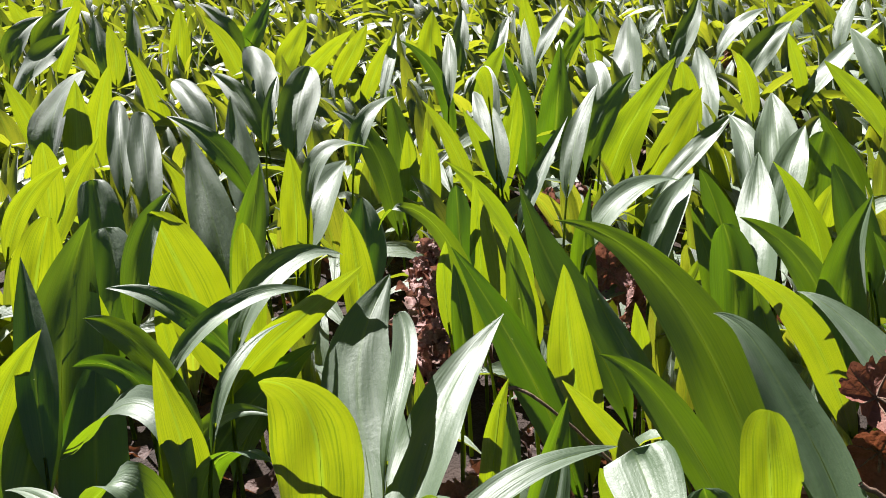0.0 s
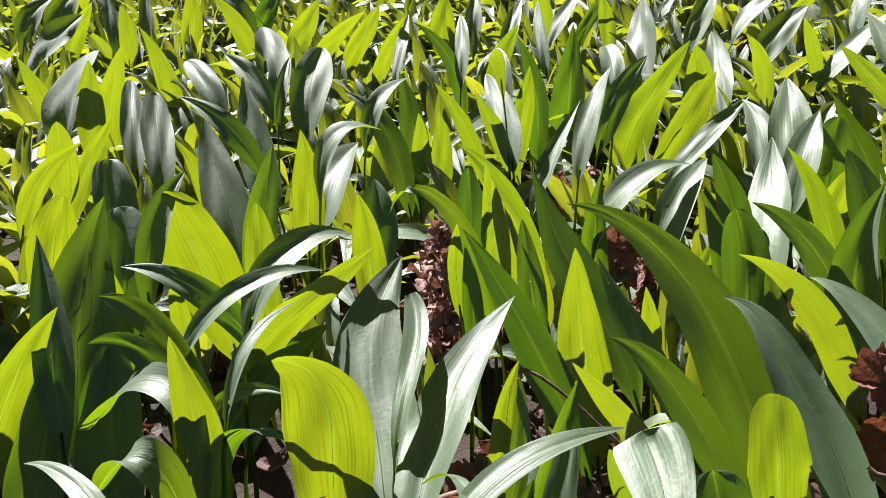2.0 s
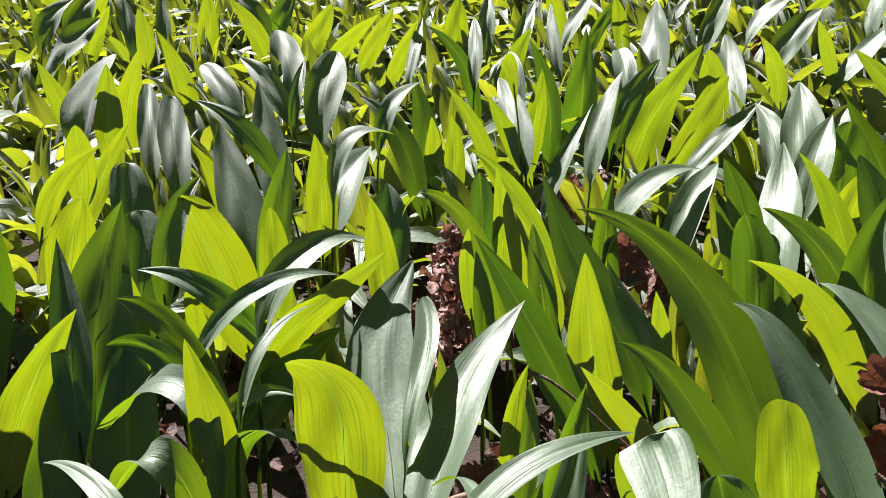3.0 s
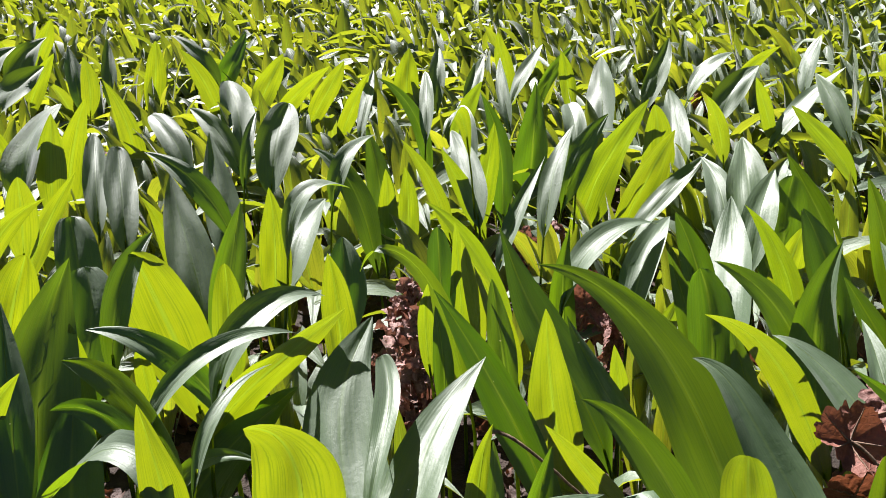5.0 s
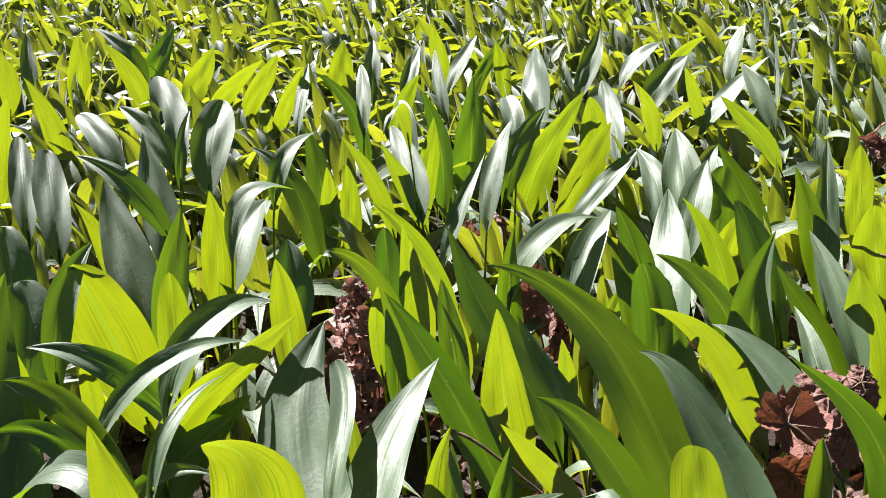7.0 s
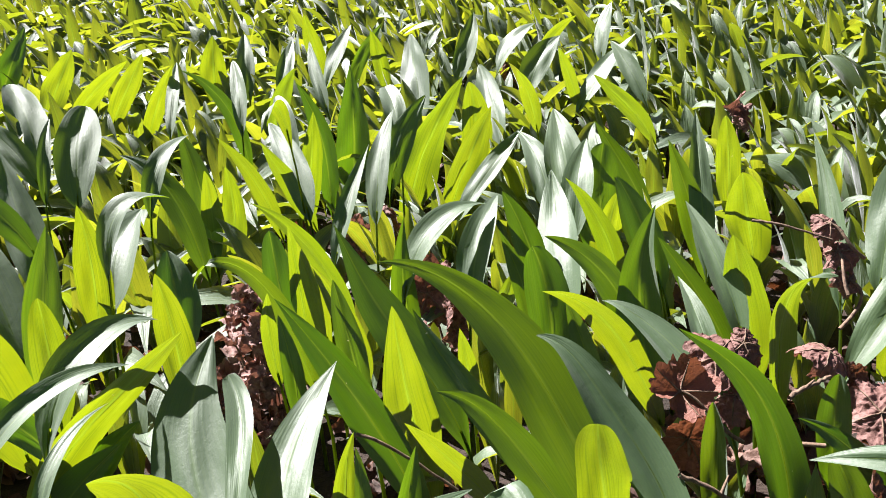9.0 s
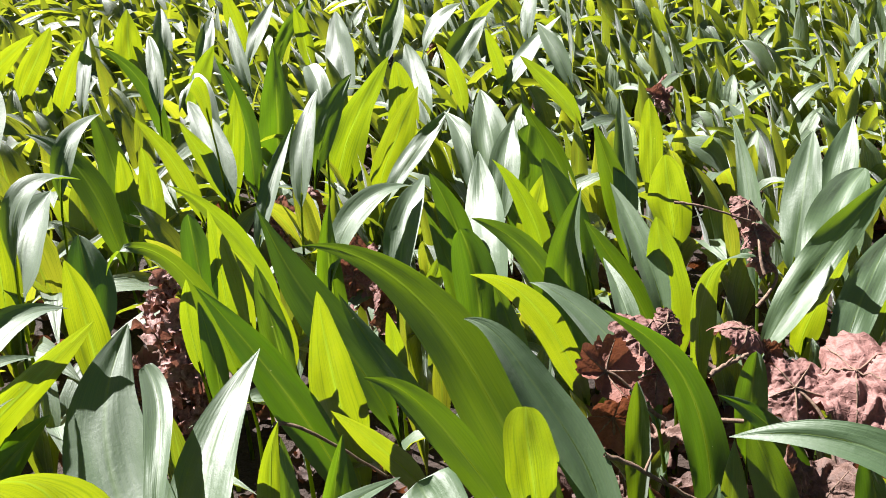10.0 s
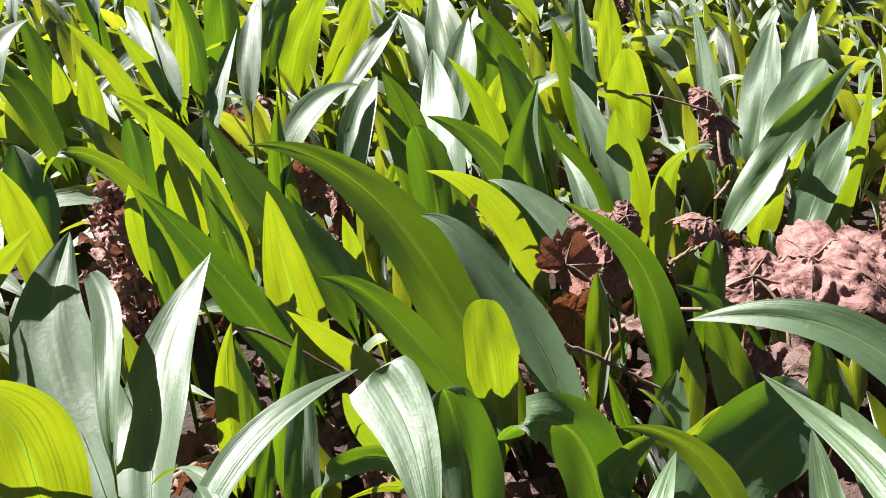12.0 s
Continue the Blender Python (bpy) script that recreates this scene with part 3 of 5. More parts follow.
leaf([(0, 0, -0.008), (-0.023, -0.005, 0.046), (0.006, 0.004, 0.088), (-0.036, -0.008, 0.16), (-0.087, -0.015, 0.162)], 0.017, 44, 39, 0.2, 0.8, 0.7, 0.52, 0.13)
plant(0.463, 0.670)
leaf([(0, 0, -0.008), (-0.003, -0.008, 0.074), (0.004, 0.034, 0.127), (-0.007, 0.09, 0.171)], 0.018, -22, 22, 0.3, 0.8, 0.6, 0.49, 0.50)
plant(0.016, 0.671)
leaf([(0, 0, -0.008), (0.001, -0.007, 0.045), (0.004, -0.003, 0.1), (0.007, -0.021, 0.151)], 0.011, 28, 3, 0, 0.5, 0.6, 0.60, 0.92)
plant(0.524, 0.676)
leaf([(0, 0, -0.008), (-0.01, -0.013, 0.086), (0.02, 0.032, 0.146), (0.025, 0.084, 0.209)], 0.015, -41, 16, 0.3, 0.85, 0.6, 0.47, 0.30)
plant(-0.027, 0.676)
leaf([(0, 0, -0.008), (-0.002, -0.001, 0.05), (0.006, -0.004, 0.106), (0.009, -0.016, 0.162)], 0.013, 31, 0, 0, 0.7, 0.6, 0.53, 0.83)
plant(0.289, 0.680)
leaf([(0, 0, -0.008), (-0.011, 0.011, 0.026), (0.005, -0.015, 0.074), (-0.024, 0.037, 0.098), (-0.051, 0.029, 0.123), (-0.059, 0.048, 0.158), (-0.072, 0.06, 0.191)], 0.028, 9, 27, 0.25, 1.0, 0.8, 0.28, 0.21)
plant(0.181, 0.681)
leaf([(0, 0, -0.008), (-0.005, 0.004, 0.046), (0.009, 0.004, 0.102), (-0.002, 0.019, 0.154)], 0.012, 5, 1, 0.1, 0.7, 0.6, 0.58, 0.24)
plant(0.339, 0.686)
leaf([(0, 0, -0.008), (0.004, 0.003, 0.039), (-0.01, -0.001, 0.083), (0.008, 0.009, 0.132), (-0.01, 0.014, 0.175)], 0.027, -15, 3, 0.3, 0.45, 0.6, 0.45, 0.17)
plant(0.227, 0.693)
leaf([(0, 0, -0.008), (0.001, 0.001, 0.052), (-0.007, 0.005, 0.11), (-0.015, 0.017, 0.167)], 0.017, -5, 8, 0.1, 0.7, 0.6, 0.53, 0.29)
plant(0.531, 0.696)
leaf([(0, 0, -0.008), (-0.005, -0.002, 0.056), (0.048, 0.011, 0.091), (0.081, 0.017, 0.134), (0.129, 0.024, 0.164)], 0.028, -65, -15, 0.3, 0.85, 0.7, 0.26, 0.41)
plant(0.259, 0.701)
leaf([(0, 0, -0.008), (-0.001, -0.004, 0.038), (-0.015, -0.024, 0.081), (-0.016, -0.034, 0.127), (-0.02, -0.051, 0.171)], 0.029, -0, 7, -0.15, 0.75, 0.6, 0.07, 0.91)
plant(0.507, 0.712)
leaf([(0, 0, -0.008), (0.011, 0.004, 0.026), (-0.03, -0.014, 0.042), (0.004, -0.016, 0.093), (-0.034, -0.026, 0.087), (-0.039, -0.036, 0.156), (-0.005, -0.052, 0.146)], 0.020, -3, 13, 0.2, 0.65, 0.6, 0.13, 0.81)
plant(0.418, 0.716)
leaf([(0.004, -0.003, -0.008), (0.01, 0.002, 0.029), (-0.016, -0.017, 0.064), (-0.025, -0.021, 0.086), (-0.042, -0.032, 0.125), (-0.063, -0.043, 0.152), (-0.096, -0.056, 0.163)], 0.020, -8, 28, 0.2, 0.7, 0.7, 0.16, 0.97)
leaf([(-0.006, 0.004, -0.008), (0, 0.004, 0.024), (-0.02, 0.004, 0.057), (0.011, 0.004, 0.089), (-0.029, 0.004, 0.12), (-0.012, 0.004, 0.154), (-0.003, 0.004, 0.184)], 0.031, -22, 5, 0.55, 0.85, 0.7, 0.18, 0.26)
leaf([(0.001, -0.002, -0.008), (-0.008, -0.001, 0.042), (-0.002, 0.001, 0.089), (-0.021, 0.015, 0.149), (-0.069, 0.024, 0.166)], 0.021, -10, 29, 0.15, 0.8, 0.7, 0.38, 0.29)
plant(0.485, 0.714)
leaf([(0, 0, -0.008), (0.003, -0.002, 0.055), (-0.027, 0.013, 0.106), (-0.058, 0.026, 0.155)], 0.018, -16, 30, 0.2, 0.8, 0.7, 0.38, 0.24)
plant(0.354, 0.719)
leaf([(0, 0, -0.008), (0.001, 0.012, 0.054), (0.003, 0.005, 0.126), (0.026, 0.085, 0.137), (0.033, 0.121, 0.183)], 0.034, -27, 15, 0.25, 0.75, 0.6, 0.40, 0.24)
plant(0.203, 0.720)
leaf([(0, 0, -0.008), (-0.023, 0, 0.022), (0.046, 0, 0.087), (-0.069, 0, 0.107), (0.032, 0, 0.123), (-0.054, 0, 0.225), (-0.07, 0, 0.169)], 0.013, 12, 21, 0.3, 0.9, 0.6, 0.40, 0.52)
plant(0.669, 0.721)
leaf([(0, 0, -0.008), (-0.01, -0.011, 0.057), (-0.033, -0.038, 0.118), (-0.056, -0.061, 0.177)], 0.024, -12, 14, 0.1, 0.8, 0.6, 0.07, 0.70)
plant(0.593, 0.718)
leaf([(0.002, 0.007, -0.008), (0.002, 0.006, 0.042), (-0.004, -0.019, 0.086), (-0.004, -0.038, 0.13)], 0.026, -4, 2, 0.1, 0.8, 0.6, 0.23, 0.98)
leaf([(-0.003, -0.007, -0.008), (-0.004, -0.013, 0.074), (0.036, 0.037, 0.122), (0.097, 0.062, 0.149)], 0.036, -51, -4, 0.2, 0.55, 0.6, 0.38, 0.37)
plant(0.031, 0.734)
leaf([(-0.006, -0.006, -0.008), (-0.012, -0.007, 0.043), (-0.001, -0.011, 0.096), (-0.016, -0.03, 0.144), (-0.022, -0.044, 0.193)], 0.042, 30, 14, -0.1, 0.5, 0.6, 0.37, 1.00)
leaf([(0.005, 0.006, -0.008), (0.001, 0.007, 0.057), (0.016, -0.005, 0.118), (0.023, -0.024, 0.179)], 0.022, 19, -4, 0, 0.55, 0.6, 0.48, 0.81)
plant(0.179, 0.743)
leaf([(-0.003, -0.007, -0.008), (0.004, -0.015, 0.051), (-0.015, -0.012, 0.115), (-0.004, -0.043, 0.168)], 0.011, 7, 2, 0.1, 0.7, 0.6, 0.58, 0.77)
leaf([(0.002, 0.007, -0.008), (0.001, 0.014, 0.056), (0.002, 0.008, 0.121), (-0.002, 0.027, 0.183)], 0.019, -3, 2, 0.1, 0.5, 0.6, 0.60, 0.10)
plant(0.291, 0.740)
leaf([(0, 0, -0.008), (0.008, 0.003, 0.069), (0.001, 0.016, 0.15), (0.048, 0.08, 0.174)], 0.024, -33, 2, 0.4, 0.7, 0.6, 0.55, 0.25)
plant(0.113, 0.748)
leaf([(0, 0, -0.008), (-0.004, 0.003, 0.057), (0.006, -0.011, 0.119), (0.001, -0.028, 0.181)], 0.022, 13, 2, 0, 0.7, 0.6, 0.45, 1.00)
plant(-0.130, 0.748)
leaf([(0, 0, -0.008), (-0.003, 0.002, 0.063), (0.022, -0.012, 0.126), (0.057, -0.028, 0.183)], 0.033, 30, -16, 0, 0.55, 0.6, 0.44, 1.00)
plant(0.300, 0.756)
leaf([(0, 0, -0.008), (0, 0.003, 0.039), (-0.006, -0.019, 0.079), (-0.014, -0.036, 0.12)], 0.014, -7, 6, -0.1, 0.8, 0.6, 0.33, 0.85)
plant(-0.069, 0.759)
leaf([(0, 0, -0.008), (-0.002, -0.003, 0.066), (-0.004, 0.021, 0.129), (-0.028, 0.061, 0.182)], 0.030, 29, -3, 0.2, 0.32, 0.5, 0.50, 0.23)
plant(0.521, 0.763)
leaf([(0, 0, -0.008), (-0.007, -0.007, 0.057), (-0.04, -0.039, 0.11), (-0.064, -0.063, 0.165)], 0.031, -21, 15, 0.1, 0.65, 0.6, 0.13, 0.75)
plant(0.619, 0.765)
leaf([(0, 0, -0.008), (-0.003, -0.004, 0.065), (0.026, 0.029, 0.118), (0.052, 0.055, 0.173)], 0.032, -48, 3, 0.3, 0.65, 0.6, 0.40, 0.43)
plant(0.101, 0.766)
leaf([(0, 0, -0.007), (-0.008, 0.008, 0.054), (0.016, 0.012, 0.118), (0.003, 0.054, 0.163)], 0.030, 10, -5, 0.2, 0.6, 0.6, 0.57, 0.07)
plant(0.455, 0.767)
leaf([(0, 0, -0.008), (-0.004, 0.002, 0.059), (-0.004, 0.006, 0.127), (-0.032, 0.033, 0.183)], 0.022, -18, 19, 0.2, 0.7, 0.6, 0.56, 0.15)
plant(0.368, 0.775)
leaf([(-0.004, -0.007, -0.008), (0, -0.008, 0.037), (-0.014, -0.005, 0.078), (-0.022, 0.001, 0.121), (-0.039, 0.005, 0.161)], 0.019, -17, 16, 0.1, 0.9, 0.6, 0.35, 0.35)
leaf([(0.004, 0.008, -0.007), (-0.002, 0.011, 0.058), (0, 0.011, 0.125), (-0.03, 0.025, 0.182)], 0.021, -9, 17, 0.2, 0.7, 0.6, 0.56, 0.21)
plant(0.240, 0.765)
leaf([(0.006, 0.004, -0.008), (0.034, 0.017, 0.046), (-0.01, -0.006, 0.102), (0.025, 0.021, 0.19), (0.087, 0.035, 0.174)], 0.021, -49, -18, 0.3, 0.8, 0.7, 0.54, 0.30)
leaf([(-0.006, -0.004, -0.008), (-0.005, 0, 0.059), (-0.015, -0.022, 0.119), (-0.04, -0.045, 0.175)], 0.015, 7, 17, 0.1, 0.8, 0.6, 0.43, 0.99)
plant(0.012, 0.772)
leaf([(0, 0, -0.007), (-0.004, -0.004, 0.065), (0.012, 0.019, 0.128), (0.021, 0.043, 0.192)], 0.024, 8, -12, 0.35, 0.85, 0.7, 0.45, 0.32)
plant(0.210, 0.776)
leaf([(0, 0, -0.008), (0.001, -0.001, 0.061), (-0.007, -0.011, 0.127), (-0.016, -0.046, 0.186)], 0.012, 5, 9, 0.1, 0.8, 0.6, 0.52, 1.00)
plant(0.267, 0.780)
leaf([(0, 0, -0.008), (0.007, 0, 0.055), (-0.016, 0, 0.117), (-0.002, 0, 0.179)], 0.019, -4, 3, 0.4, 1.0, 0.7, 0.38, 0.29)
plant(0.192, 0.784)
leaf([(0, 0, -0.009), (-0.001, 0.002, 0.063), (0.001, -0.014, 0.13), (-0.002, -0.044, 0.193)], 0.014, 4, 2, 0.1, 0.8, 0.6, 0.49, 0.78)
plant(0.471, 0.793)
leaf([(0, 0, -0.007), (0.002, -0.002, 0.06), (-0.014, 0.018, 0.117), (-0.033, 0.047, 0.17)], 0.025, -17, 22, 0.3, 0.8, 0.6, 0.50, 0.27)
plant(0.674, 0.794)
leaf([(0, 0, -0.007), (-0.002, -0.003, 0.065), (0.017, 0.017, 0.125), (0.054, 0.046, 0.174)], 0.029, -51, 1, 0.4, 0.8, 0.6, 0.50, 0.19)
plant(0.010, 0.797)
leaf([(0, 0, -0.006), (0.007, -0.011, 0.088), (-0.033, 0.051, 0.135), (-0.057, 0.093, 0.197)], 0.035, 24, 6, 0.25, 0.8, 0.6, 0.39, 0.54)
plant(0.048, 0.797)
leaf([(0, 0, -0.006), (0.032, 0.023, 0.03), (-0.011, -0.007, 0.235), (0.061, 0.043, 0.193)], 0.022, -36, -19, 0.25, 0.75, 0.65, 0.60, 0.43)
plant(0.498, 0.798)
leaf([(0, 0, -0.006), (-0.003, -0.011, 0.082), (0.012, 0.04, 0.142), (0.027, 0.082, 0.206)], 0.019, -34, 10, 0.3, 0.8, 0.6, 0.42, 0.49)
plant(0.525, 0.837)
leaf([(0, 0, -0.008), (0.002, -0.001, 0.06), (-0.014, 0.007, 0.126), (-0.038, 0.013, 0.188)], 0.024, -23, 16, 0.3, 0.8, 0.6, 0.37, 0.37)
plant(0.045, 0.839)
leaf([(0, 0, -0.005), (0.006, -0.005, 0.082), (-0.004, 0.035, 0.138), (0.022, 0.106, 0.158)], 0.037, -7, -6, 0.6, 0.7, 0.6, 0.50, 0.31)
plant(0.343, 0.852)
leaf([(0, 0, -0.009), (0.002, 0.004, 0.04), (-0.005, -0.025, 0.079), (0.002, -0.052, 0.115)], 0.014, -10, -7, 0, 0.8, 0.6, 0.38, 0.70)
plant(0.409, 0.862)
leaf([(0, 0, -0.006), (0.004, -0.001, 0.072), (0.006, 0.023, 0.139), (0.044, 0.078, 0.175)], 0.028, -39, 8, 0.3, 0.8, 0.6, 0.52, 0.54)
plant(-0.230, 0.865)
leaf([(0, 0, -0.008), (0.004, 0, 0.061), (0.016, 0, 0.151), (0.09, 0, 0.179)], 0.019, 25, -36, 0.2, 0.85, 0.7, 0.48, 1.00)
plant(0.582, 0.866)
leaf([(0, 0, -0.009), (0.004, 0.003, 0.066), (-0.035, -0.033, 0.114), (-0.06, -0.066, 0.167)], 0.034, -29, 11, 0, 0.6, 0.6, 0.37, 0.82)
plant(0.032, 0.872)
leaf([(0, 0, -0.009), (-0.007, 0.003, 0.059), (0.016, -0.011, 0.123), (0.014, -0.027, 0.188)], 0.026, 16, -4, 0.1, 0.8, 0.6, 0.43, 0.97)
plant(0.464, 0.875)
leaf([(0, 0, -0.008), (0, 0.003, 0.046), (-0.019, -0.024, 0.091), (-0.037, -0.036, 0.14), (-0.073, -0.055, 0.173)], 0.020, -16, 18, 0.1, 0.9, 0.7, 0.20, 0.65)
plant(0.236, 0.889)
leaf([(0, 0, -0.009), (0.007, 0.003, 0.051), (-0.025, -0.015, 0.087), (-0.032, -0.031, 0.145), (-0.073, -0.049, 0.175)], 0.017, 11, 28, 0.2, 0.9, 0.7, 0.31, 0.65)
plant(0.429, 0.899)
leaf([(0, 0, -0.006), (-0.004, -0.018, 0.096), (0.011, 0.049, 0.138), (0.017, 0.111, 0.189)], 0.037, -22, 14, 0.2, 0.7, 0.6, 0.45, 0.54)
plant(0.449, 0.903)
leaf([(0, 0, -0.009), (0.002, 0.004, 0.05), (-0.005, -0.025, 0.098), (-0.004, -0.053, 0.146)], 0.026, -10, -2, 0, 0.7, 0.6, 0.39, 0.95)
plant(-0.005, 0.908)
leaf([(0, 0, -0.006), (0.005, -0.01, 0.086), (-0.027, 0.052, 0.14), (-0.045, 0.092, 0.206)], 0.033, 21, 4, 0.25, 0.85, 0.6, 0.38, 0.22)
plant(-0.036, 0.909)
leaf([(0, 0, -0.008), (0.004, 0.002, 0.042), (-0.016, -0.02, 0.084), (-0.005, -0.028, 0.135), (-0.027, -0.044, 0.176)], 0.024, 27, 13, 0.2, 0.9, 0.7, 0.20, 1.00)
plant(0.209, 0.911)
leaf([(0, 0, -0.006), (-0.004, -0.011, 0.08), (0.021, 0.042, 0.128), (0.055, 0.084, 0.176)], 0.017, -32, -1, 0.4, 1.0, 0.7, 0.43, 0.22)
plant(0.418, 0.916)
leaf([(0, 0, -0.005), (-0.012, -0.005, 0.08), (0.014, 0.033, 0.141), (-0.006, 0.104, 0.168)], 0.025, -12, 18, 0.3, 0.8, 0.6, 0.50, 0.30)
plant(0.464, 0.920)
leaf([(0, 0, -0.008), (0.009, 0, 0.051), (-0.015, 0, 0.11), (-0.003, 0, 0.169)], 0.036, -20, 3, 0.1, 0.5, 0.6, 0.42, 0.26)
plant(-0.001, 0.936)
leaf([(0, 0, -0.007), (0.001, -0.004, 0.073), (-0.014, 0.01, 0.169), (-0.098, 0.029, 0.192)], 0.022, 44, 25, 0.2, 0.8, 0.7, 0.50, 0.21)
plant(-0.118, 0.936)
leaf([(0, 0, -0.006), (0.006, -0.015, 0.091), (-0.016, 0.044, 0.137), (-0.039, 0.099, 0.187)], 0.030, 20, 2, 0.2, 0.4, 0.5, 0.45, 0.47)
plant(-0.222, 0.941)
leaf([(0, 0, -0.008), (-0.003, -0.002, 0.057), (0.014, -0.003, 0.117), (0.025, -0.016, 0.179)], 0.028, 32, -6, 0, 0.6, 0.6, 0.55, 1.00)
plant(0.058, 0.942)
leaf([(0, 0, -0.005), (0.017, 0.027, 0.059), (-0.007, -0.007, 0.19), (0.047, 0.073, 0.195)], 0.020, -22, -12, 0.25, 0.75, 0.65, 0.60, 0.35)
plant(0.255, 0.949)
leaf([(0, 0, -0.006), (0.002, -0.012, 0.083), (0.003, 0.035, 0.146), (0.039, 0.086, 0.196)], 0.023, -26, 2, 0.25, 0.75, 0.65, 0.47, 0.45)
plant(0.465, 0.950)
leaf([(0, 0, -0.008), (0.003, 0, 0.048), (-0.008, 0, 0.104), (0.006, 0, 0.159)], 0.037, -21, -1, 0, 0.55, 0.6, 0.34, 0.15)
plant(-0.239, 0.950)
leaf([(0, 0, -0.008), (-0.003, 0, 0.066), (0.041, 0, 0.124), (0.082, 0, 0.179)], 0.020, 24, -30, 0.2, 0.85, 0.7, 0.33, 0.97)
plant(0.115, 0.958)
leaf([(0, 0, -0.007), (-0.005, -0.001, 0.054), (-0.009, 0.011, 0.094), (-0.018, 0.037, 0.165), (-0.071, 0.052, 0.183)], 0.025, 14, 19, 0.2, 0.8, 0.7, 0.36, 0.31)
plant(0.539, 0.962)
leaf([(0, 0, -0.007), (0.004, -0.002, 0.062), (-0.028, 0.014, 0.117), (-0.059, 0.028, 0.172)], 0.021, -15, 29, 0.3, 0.9, 0.7, 0.41, 0.31)
plant(0.617, 0.976)
leaf([(0, 0, -0.009), (0.001, 0.003, 0.069), (-0.025, -0.041, 0.125), (-0.053, -0.076, 0.181)], 0.023, -23, 8, 0.1, 0.6, 0.6, 0.34, 0.91)
plant(-0.166, 0.985)
leaf([(0, 0, -0.006), (0.006, -0.017, 0.098), (-0.02, 0.05, 0.139), (-0.044, 0.11, 0.188)], 0.025, 22, -0, 0.2, 0.5, 0.6, 0.44, 0.48)
plant(0.325, 0.993)
leaf([(0, 0, -0.007), (-0.01, -0.005, 0.081), (0.048, 0.02, 0.118), (0.098, 0.042, 0.163)], 0.024, -56, -12, 0.3, 0.9, 0.7, 0.43, 0.51)
plant(0.207, 0.998)
leaf([(0, 0, -0.005), (-0.002, -0.016, 0.093), (-0.004, 0.052, 0.137), (-0.034, 0.112, 0.179)], 0.029, 4, 13, 0.2, 0.65, 0.6, 0.44, 0.25)
plant(0.111, 1.008)
leaf([(0, 0, -0.007), (-0.003, -0.004, 0.062), (0.003, 0.021, 0.129), (-0.019, 0.037, 0.192)], 0.028, 9, 4, 0.3, 0.8, 0.7, 0.34, 0.28)
plant(0.208, 1.030)
leaf([(0, 0, -0.01), (-0.014, -0.022, 0.016), (-0.005, 0.012, 0.285), (-0.038, -0.04, 0.187)], 0.015, 30, 51, 0.1, 0.75, 0.65, 0.60, 0.90)
plant(0.181, 1.035)
leaf([(0, 0, -0.009), (-0.002, 0.003, 0.062), (-0.01, -0.019, 0.132), (-0.05, -0.04, 0.186)], 0.017, 9, 23, 0.2, 0.9, 0.7, 0.40, 0.89)
plant(0.106, 1.036)
leaf([(0, 0, -0.008), (-0.002, 0.003, 0.05), (0.01, -0.019, 0.102), (0.009, -0.036, 0.157)], 0.021, 7, -3, 0, 0.7, 0.6, 0.33, 0.94)
plant(0.125, 1.043)
leaf([(0, 0, -0.009), (-0.004, 0.004, 0.051), (0.013, -0.019, 0.103), (0.008, -0.038, 0.157)], 0.021, 6, -3, 0, 0.7, 0.6, 0.37, 0.82)
plant(0.333, 1.045)
leaf([(0, 0, -0.008), (-0.004, 0, 0.061), (0.029, 0, 0.121), (0.06, 0, 0.18)], 0.039, 27, -22, 0.1, 0.85, 0.7, 0.35, 0.98)
plant(-0.045, 1.047)
leaf([(0, 0, -0.005), (0.002, 0.004, 0.08), (-0.002, 0.016, 0.159), (0.001, 0.093, 0.197)], 0.013, 3, -3, 0.25, 0.75, 0.65, 0.55, 0.29)
plant(0.301, 1.057)
leaf([(0, 0, -0.005), (-0.01, 0.016, 0.068), (0.013, 0.005, 0.165), (-0.002, 0.083, 0.196)], 0.024, -12, 11, 0.25, 0.35, 0.65, 0.59, 0.44)
plant(0.194, 1.058)
leaf([(0, 0, -0.005), (-0.01, 0.014, 0.069), (0.012, 0.007, 0.163), (-0.011, 0.082, 0.197)], 0.019, -4, 10, 0.25, 0.5, 0.65, 0.58, 0.26)
plant(0.276, 1.065)
leaf([(0, 0, -0.008), (0.006, -0.001, 0.061), (0.006, 0.005, 0.14), (0.058, 0.015, 0.191)], 0.027, -11, -24, 0.1, 0.75, 0.65, 0.50, 0.33)
plant(-0.309, 1.076)
leaf([(0, 0, -0.006), (0.014, -0.009, 0.077), (-0.013, 0.028, 0.162), (0.034, 0.084, 0.207)], 0.054, -2, -12, 0.2, 0.6, 0.6, 0.48, 0.50)
plant(0.216, 1.079)
leaf([(0, 0, -0.009), (0.004, 0.004, 0.059), (-0.028, -0.02, 0.111), (-0.051, -0.039, 0.167)], 0.021, 8, 25, 0.1, 0.9, 0.7, 0.38, 0.76)
plant(-0.027, 1.086)
leaf([(0, 0, -0.006), (0.003, -0.015, 0.089), (-0.004, 0.038, 0.146), (0.008, 0.099, 0.198)], 0.045, 1, -5, 0.25, 0.5, 0.65, 0.47, 0.39)
plant(-0.106, 1.110)
leaf([(0, 0, -0.006), (-0.003, -0.004, 0.083), (-0.011, 0.02, 0.164), (-0.078, 0.075, 0.186)], 0.029, 26, 23, 0.3, 0.5, 0.6, 0.53, 0.30)
plant(-0.288, 1.118)
